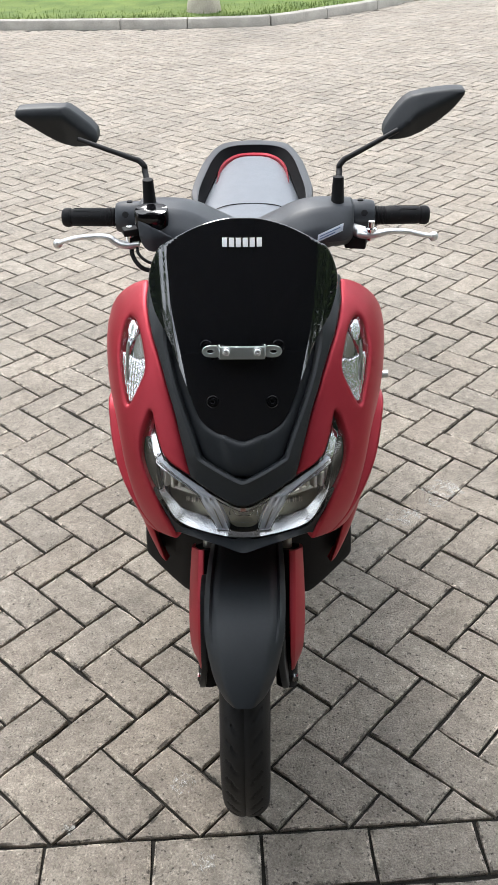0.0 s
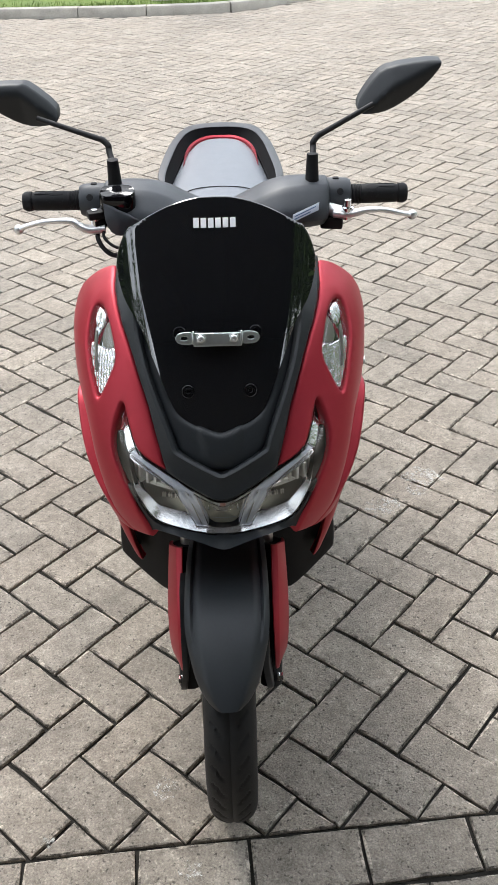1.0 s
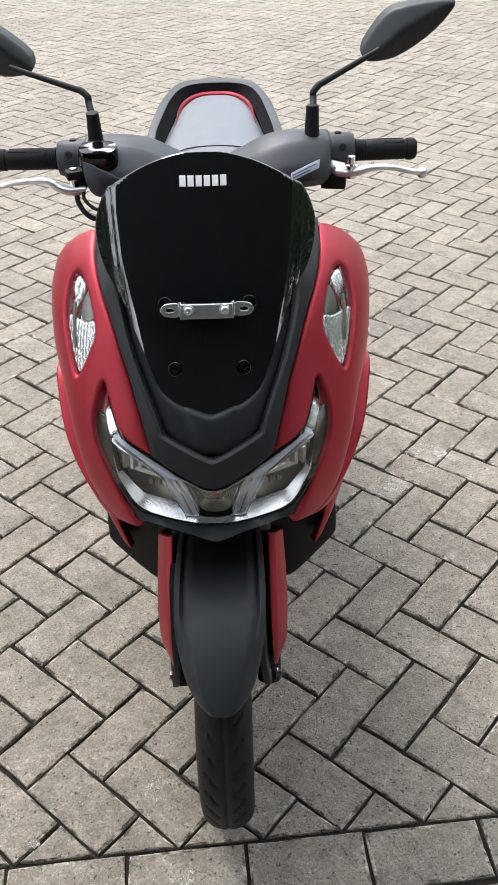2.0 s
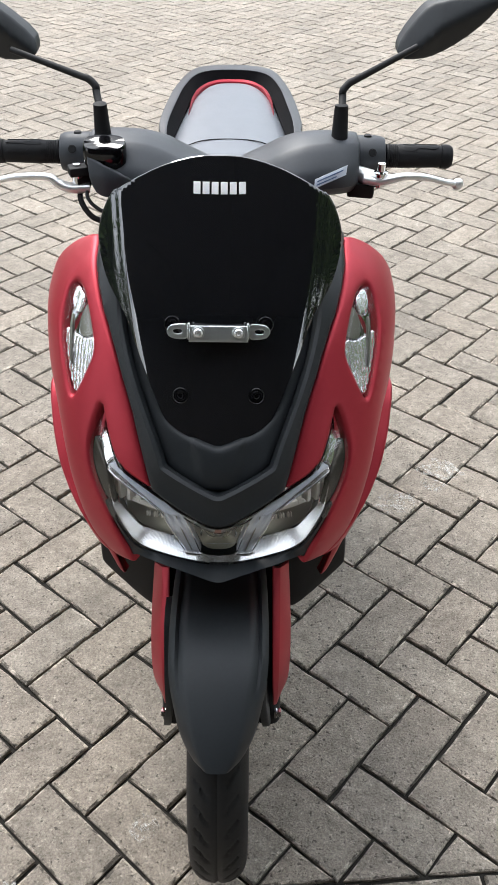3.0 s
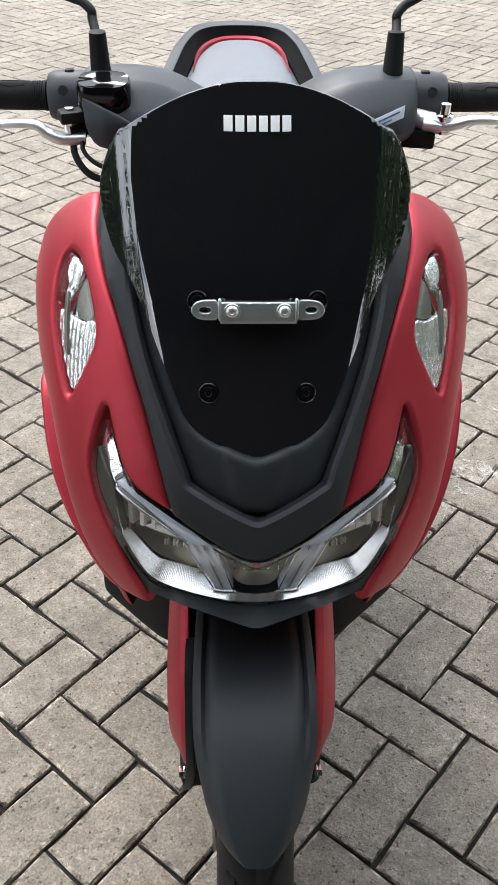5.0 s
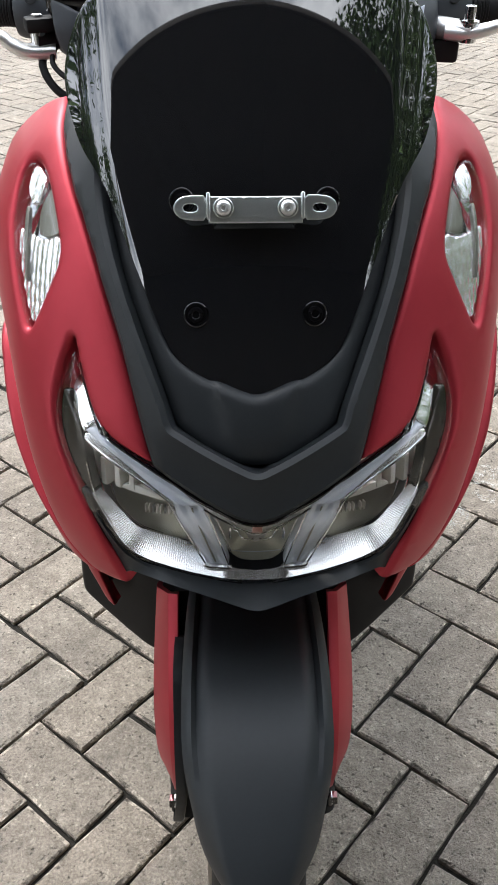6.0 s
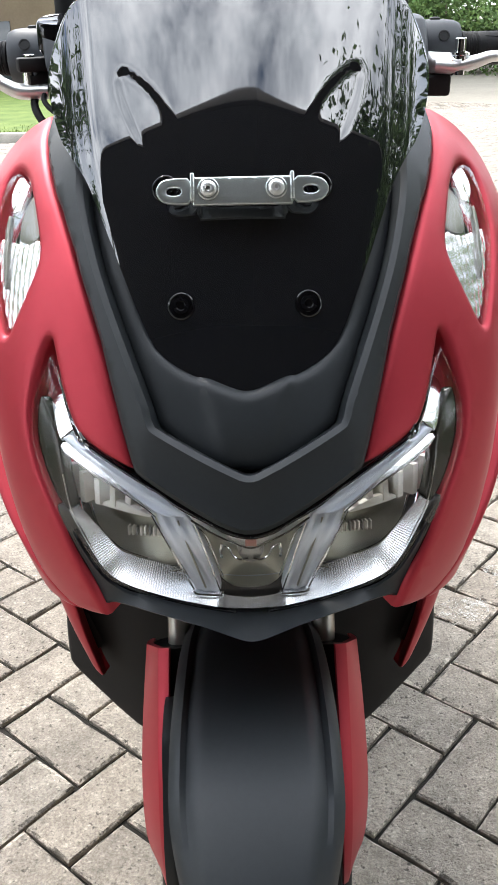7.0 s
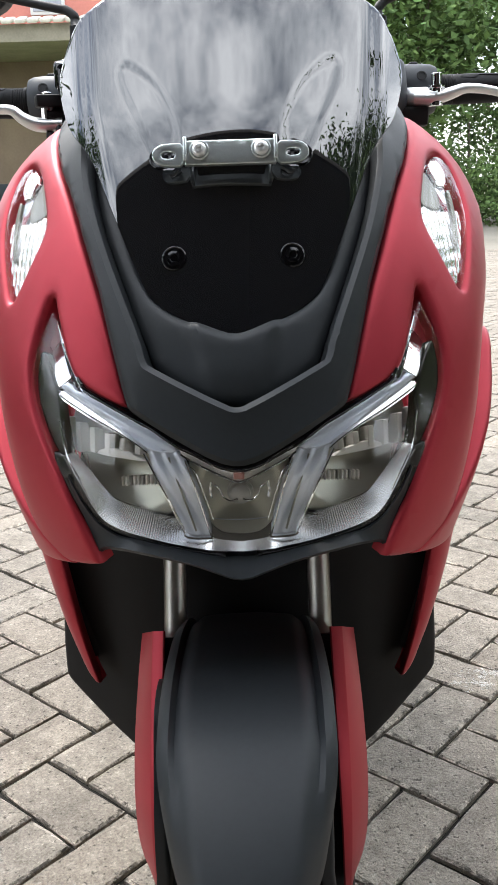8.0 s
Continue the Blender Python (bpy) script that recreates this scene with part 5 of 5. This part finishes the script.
def paving(bed):
    rng = random.Random(7)
    d = math.sqrt(.5)
    ph1, ph2 = .0228, -.0224
    pieces = []
    for i in range(-74, 130):
        for j in range(-64, 130):
            k = (i + j) % 4
            if k == 0:
                w, h = 1, 2
            elif k == 2:
                w, h = 2, 1
            else:
                continue
            g = rng.uniform(.0022, .0042)
            a0, b0 = ph1 + i * PITCH + g, ph2 + j * PITCH + g
            a1, b1 = ph1 + (i + w) * PITCH - g, ph2 + (j + h) * PITCH - g
            quad = [((a - b) * d, (a + b) * d) for a, b in ((a0, b0), (a1, b0), (a1, b1), (a0, b1))]
            mp, mq = sum(p for p, _ in quad) / 4, sum(q for _, q in quad) / 4
            x, y = to_ground(mp, mq)
            if mq < -.10 or x < -5.2 or x > 7.5 or y > min(16.5, kerb_y(x) - .13):
                continue
            whole = min(q for _, q in quad) > .004
            poly = quad if whole else cut(quad, .005)
            if len(poly) < 3:
                continue
            size = abs(sum(poly[n][0] * poly[(n + 1) % len(poly)][1] - poly[(n + 1) % len(poly)][0] * poly[n][1] for n in range(len(poly)))) / 2
            if size < .0006:
                continue
            pieces.append((mp, mq, x, y, whole, (w, h), poly))
    for row in range(4):           # courses laid along the edge, nearest the house
        for n in range(-24, 34):
            p0 = n * .2131 + .002 + (.1065 if row % 2 else 0)
            q1 = -.004 - row * .1120 - (.004 if row else 0)
            poly = [(p0 + .003, q1 - .105), (p0 + .2098, q1 - .105), (p0 + .2098, q1), (p0 + .003, q1)]
            mp, mq = p0 + .107, q1 - .052
            x, y = to_ground(mp, mq)
            pieces.append((mp, mq, x, y, True, (9, 9), poly))
    near = [p for p in pieces if abs(p[2] - .05) < 1.05 and p[3] < 3.2 and p[3] > .72]
    near = sorted(near, key=lambda p: math.hypot(p[2], (p[3] - 1.5) * .8))[:300]
    chosen = set(map(id, near))
    shared = {}
    turn = Matrix.Rotation(radians(TURN_DEG), 4, "Z")
    far_v, far_f, far_m = [], [], []
    for pc in pieces:
        mp, mq, x, y, whole, kind, poly = pc
        local = [(p - mp, q - mq) for p, q in poly]
        tilt = Matrix.Rotation(rng.gauss(0, .006), 4, "X") @ Matrix.Rotation(rng.gauss(0, .006), 4, "Y") @ Matrix.Rotation(rng.gauss(0, .008), 4, "Z")
        at = Matrix.Translation((x, y, ground_z(x, y) + rng.gauss(0, .0009))) @ SLOPE @ turn @ tilt
        if id(pc) in chosen:
            key = (kind, rng.randrange(3)) if whole else id(pc)
            if key not in shared:
                worn = [(p + rng.gauss(0, .0009), q + rng.gauss(0, .0009)) for p, q in local]
                v, f = block(worn, .0034, .024, rng)
                me = bpy.data.meshes.new("paver")
                me.from_pydata(v, [], f)
                me.materials.append(M["paver"])
                me.materials.append(M["paver_edge"])
                side_count = (len(f) - 1) // 2
                for q in range(1 + side_count, len(f)):
                    me.polygons[q].material_index = 1
                shared[key] = me
            ob = new("paver", shared[key])
            ob.matrix_world = at
            ob.parent = bed
        else:
            v, f = block([(p + rng.gauss(0, .0009), q + rng.gauss(0, .0009)) for p, q in local], .0032, .024)
            k = len(far_v)
            far_m += [0] * (1 + (len(f) - 1) // 2) + [1] * ((len(f) - 1) // 2)
            far_v += [tuple(at @ Vector(q)) for q in v]
            far_f += [tuple(k + q for q in face) for face in f]
    me = bpy.data.meshes.new("more_pavers")
    me.from_pydata(far_v, [], far_f)
    me.materials.append(M["paver_far"])
    me.materials.append(M["paver_far_edge"])
    me.polygons.foreach_set("material_index", far_m)
    rest = new("more_pavers", me)
    rest.parent = bed
    tagged(rest, kind="stuff")


def kerb_and_verge():
    prof = [(-.075, -.03), (-.070, .085), (-.055, .105), (.055, .110), (.075, .095), (.075, -.03)]
    for i in range(0, len(KERB) - 10, 10):
        seg = KERB[i:i + 11]
        rings = []
        for k, p in enumerate(seg):
            t = (seg[min(k + 1, 10)] - seg[max(k - 1, 0)]).normalized()
            nrm = Vector((-t.y, t.x, 0))
            shrink = t * (.006 if k == 0 else -.006 if k == 10 else 0)
            rings.append([p + shrink + nrm * a + Vector((0, 0, h)) for a, h in prof])
        tagged(loft("kerb_stone", rings, "kerb"), "weathered pale concrete kerb stone edging the grass", "kerb", "kerb stones", "structure")
    # verge of grass behind the kerb
    verts, faces = [], []
    n = 14
    for p in KERB:
        for k in range(n + 1):
            t = k / n
            away = Vector((-8 - p.x * .25, 27 - p.y, 0)) * t
            q = p + Vector((-.04, .06, .07)) + away
            verts.append((q.x, q.y, ground_z(p.x, p.y) + .07 + .02 * noise.noise(q * 1.5) + .12 * t))
    for i in range(len(KERB) - 1):
        for k in range(n):
            a = i * (n + 1) + k
            faces.append((a, a + n + 1, a + n + 2, a + 1))
    lawn = finish("verge", verts, faces, "grass")
    tagged(lawn, "mown grass verge behind the kerb", "lawn", kind="structure")
    rng = random.Random(3)
    bv, bf = [], []
    for _ in range(16000):
        s = rng.random()
        p = KERB[int(rng.random() * (len(KERB) - 1))]
        q = p + Vector((rng.uniform(-.6, .1), .08 + rng.random() ** 1.8 * 3.2, 0))
        if q.y < kerb_y(q.x) + .09 or q.x > 2.8:
            continue
        h, a = rng.uniform(.02, .07), rng.uniform(0, 6.28)
        w = .006
        k = len(bv)
        z = ground_z(q.x, q.y) + .075
        bv += [(q.x - w * math.cos(a), q.y - w * math.sin(a), z), (q.x + w * math.cos(a), q.y + w * math.sin(a), z), (q.x + rng.uniform(-.02, .02), q.y + rng.uniform(-.02, .02), z + h)]
        bf.append((k, k + 1, k + 2))
    me = bpy.data.meshes.new("grass_blades")
    me.from_pydata(bv, [], bf)
    me.materials.append(M["grass"])
    tagged(new("grass_blades", me), "short green grass blades on the verge", "grass", kind="stuff")


def tree(x, y, height, spread, rng, label, group="", trunk=.14, leaf=.10, low=.25, count=5200):
    t = thing("tree", label, "tree", x, y, ground_z(x, y) - .03, group)
    lean = rng.uniform(-.3, .3)
    tube("trunk", [(0, 0, 0), (.03, .02, height * .12), (lean * .4, .05, height * .35), (lean, .0, height * .62)], [trunk * 1.35, trunk, trunk * .75, trunk * .4], "bark", t, seg=12)
    tips = []
    for k in range(9):
        a, z0 = rng.uniform(0, 6.28), height * rng.uniform(low, .6)
        r = spread * rng.uniform(.5, .95)
        tip = Vector((r * math.cos(a), r * math.sin(a), min(height * .95, z0 + height * rng.uniform(.12, .35))))
        root = Vector((lean * z0 / height, 0, z0))
        tube("limb", [root, root.lerp(tip, .5) + Vector((0, 0, .1)), tip], [trunk * .4, trunk * .25, trunk * .08], "bark", t, seg=7, n=4)
        tips += [tip, root.lerp(tip, .6)]
    verts, faces = [], []
    clumps = [c + Vector((rng.gauss(0, .3), rng.gauss(0, .3), rng.gauss(0, .25))) * spread * .5 for c in tips for _ in range(3)]
    for _ in range(count):
        c = rng.choice(clumps)
        p = c + Vector((rng.gauss(0, 1), rng.gauss(0, 1), rng.gauss(0, .8))) * spread * .17
        d = Vector((rng.gauss(0, 1), rng.gauss(0, 1), rng.gauss(0, .6))).normalized()
        s = d.cross(Vector((rng.gauss(0, 1), rng.gauss(0, 1), 1))).normalized()
        L = leaf * rng.uniform(.6, 1.3)
        k = len(verts)
        verts += [tuple(p), tuple(p + d * L * .5 + s * L * .26), tuple(p + d * L), tuple(p + d * L * .5 - s * L * .26)]
        faces.append((k, k + 1, k + 2, k + 3))
    me = bpy.data.meshes.new("crown")
    me.from_pydata(verts, [], faces)
    me.materials.append(M["leaf"])
    crown = new("crown", me)
    crown.parent = t
    return t


def shrub(x, y, w, h, rng, label, group="shrubs along the road"):
    verts, faces = [], []
    hubs = [Vector((rng.gauss(0, w * .3), rng.gauss(0, w * .25), h * rng.uniform(.15, .85))) for _ in range(16)]
    for _ in range(5200):
        p = rng.choice(hubs) + Vector((rng.gauss(0, 1), rng.gauss(0, 1), rng.gauss(0, .8))) * w * .14
        p.z = max(.04, p.z)
        d = Vector((rng.gauss(0, 1), rng.gauss(0, 1), rng.gauss(0, .7))).normalized()
        s = d.cross(Vector((rng.gauss(0, 1), 1, rng.gauss(0, 1)))).normalized()
        L = .11 * rng.uniform(.6, 1.3)
        k = len(verts)
        verts += [tuple(p), tuple(p + d * L * .5 + s * L * .28), tuple(p + d * L), tuple(p + d * L * .5 - s * L * .28)]
        faces.append((k, k + 1, k + 2, k + 3))
    t = thing("shrub", label, "shrub", x, y, ground_z(x, y) - .03, group)
    me = bpy.data.meshes.new("foliage")
    me.from_pydata(verts, [], faces)
    me.materials.append(M["leaf"])
    f = new("foliage", me)
    f.parent = t
    tube("stem", [(0, 0, 0), (.03, 0, h * .4), (.0, .05, h * .8)], [.05, .035, .015], "bark", t, seg=7, n=4)


def far_house():
    """The house across the road: carport below, painted upper storey above its eaves."""
    h = thing("house", "two-storey house with salmon walls over a brown carport", "house", -5.2, 20.5, ground_z(-5.2, 20.5) - .04)
    part("carport_wall", box(9.0, .25, 4.3, pose(0, 2.2, 2.15), .01), "umber", h, "shaded brown carport wall")
    part("carport_beam", box(9.4, 3.4, .34, pose(0, .9, 4.43), .02), "beam", h, "grey-brown carport fascia")
    part("side_post", box(.3, .3, 4.3, pose(3.9, -.5, 2.15), .02), "cream", h, "pale post")
    part("upper_wall", box(9.0, .25, 3.6, pose(0, 2.0, 6.3), .01), "salmon", h, "salmon-painted upper wall")
    for k in range(36):
        part("eave_tile", box(.21, .5, .09, pose(-4.5 + .26 * k, -.85, 4.66, 14, 0, 0), .03), "cream", h)
    for x in (-2.6, .7, 2.6):
        w = part("window", box(.80, .10, 1.6, pose(x, 1.85, 6.0), .01), "frame", h, "pale framed window")
        part("pane", box(.66, .04, 1.46, pose(x, 1.79, 6.0), .005), "curtained", w)
    part("roof", box(10.0, 6.0, .25, pose(0, 4.2, 8.4, 18, 0, 0), .03), "tile", h, "brown tiled roof")
    part("gate", box(3.0, .08, 1.5, pose(-1.0, .3, .75), .01), "pane", h, "dark metal gate")
    part("door", box(1.0, .1, 2.1, pose(2.2, 2.05, 1.05), .01), "frame", h, "pale door")


def near_house():
    """The house behind the camera, seen only in the gloss of the screen: a gabled porch over its front edge."""
    h = thing("porch_house", "house with a dark tiled gabled porch beside the paving", "house", .25, -2.6, 0)
    part("wall", box(10.2, .25, 3.3, pose(0, -.4, 1.65), .01), "soffit", h, "dark brown boarded wall")
    # unseen floor, made pale to throw light up at the scooter's front
    part("bounce_floor", box(10.0, 1.6, .04, pose(0, .55, .045), .01), "kerb", h, "unseen porch floor, pale to bounce light onto the scooter's front")
    slope, front = 3.5, 2.66
    run = 5.2
    for s in (1, -1):
        mid = run / 2 * math.cos(radians(slope)), run / 2 * math.sin(radians(slope))
        part("roof_slope", box(run, 3.6, .10, pose(s * mid[0], front - 1.8, 3.42 - mid[1], 0, s * slope, 0), .01), "soffit", h, "dark boarded porch roof slope")
        part("fascia", box(run, .03, .07, pose(s * mid[0], front + .012, 3.40 - mid[1], 0, s * slope, 0), .004), "soffit", h, "dark fascia board")
        part("porch_post", box(.16, .16, 2.8, pose(s * 4.6, front - .35, 1.4), .015), "umber", h, "brown porch post")


bed = ground_sheet()
kerb_and_verge()
far_house()
near_house()
rng = random.Random(11)
tagged(turned("stump", [(0, .30), (.05, .24), (.3, .20), (1.6, .17), (2.6, .13)], "palebark", None, "", pose(-.806, 12.60, -.33, 0, -90, 0), 18), "pale bare tree trunk rising from the verge", "tree")
for x, y, hh, sp in ((4.2, 24, 7.5, 2.6), (7.6, 27, 9.0, 3.2), (10.5, 24, 8.0, 3.0), (1.6, 31, 8.5, 3.0), (13.5, 29, 9, 3.4), (5.6, 33, 10, 3.6)):
    tree(x, y, hh, sp, rng, "leafy green roadside tree with an open crown", "trees across the road", leaf=.24, count=7500)
for x, y, w, hh in ((3.2, 22.5, 1.8, 1.6), (5.0, 23, 2.0, 1.9), (6.9, 22.8, 2.0, 1.5), (8.8, 23.5, 2.4, 2.2), (11.2, 23.2, 2.4, 1.8)):
    shrub(x, y, w, hh, rng, "dense green shrub at the road's edge")
for x, y, w, hh in ((4.0, 25.5, 2.8, 3.4), (6.2, 26, 3.0, 3.8), (8.4, 26.2, 3.0, 3.4), (10.6, 26.4, 3.2, 3.8), (12.8, 26, 3.0, 3.2)):
    shrub(x, y, w, hh, rng, "tall dense green shrub behind the road")
tree(4.8, -.6, 7.0, 2.3, rng, "young leafy tree beside the paving", "trees beside the house", leaf=.12, count=34000, low=.15)
for x, y, hh, sp in ((-8.0, 3.2, 6.0, 2.3), (-7.4, 7.0, 6.5, 2.3), (9.2, 2.6, 6.0, 2.3), (9.6, 6.6, 6.5, 2.4)):
    tree(x, y, hh, sp, rng, "leafy green tree beside the paved yard", "trees beside the paving", leaf=.24, count=7000, low=.08)
# added rows out of view: they keep the screen's flanks reflecting dark
for k in range(8):
    for x in (-7.0, 7.6):
        shrub(x + rng.uniform(-.3, .3), -.8 + 1.5 * k, 2.3, 3.0, rng, "dense green shrub added out of view to darken the screen's reflections", "shrubs beside the paving")
paving(bed)
# pale patches painted on the blocks for speckles of sunlight
for k, (x, y, w) in enumerate(((.443, 2.001, .050), (.579, 2.134, .060), (.538, 2.067, .035), (.402, 1.970, .03), (-.138, 1.115, .030), (-.081, .943, .026), (-.358, 1.010, .016), (.616, 1.351, .018))):
    r2 = random.Random(50 + k)
    rim = [(x + w * r2.uniform(.6, 1.2) * math.cos(a), y + w * .8 * r2.uniform(.6, 1.2) * math.sin(a)) for a in (2 * math.pi * q / 14 for q in range(14))]
    finish("sun_fleck_patch", [(px, py, ground_z(px, py) + .0040) for px, py in rim], [tuple(range(14))], "sun_fleck", bed)
# the drive that meets the kerb
drive = part("driveway", box(2.6, 3.0, .05, pose(-5.2, 15.7, -.28), .01), "kerb", None)
tagged(drive, "pale concrete drive beside the grass", "driveway", kind="structure")
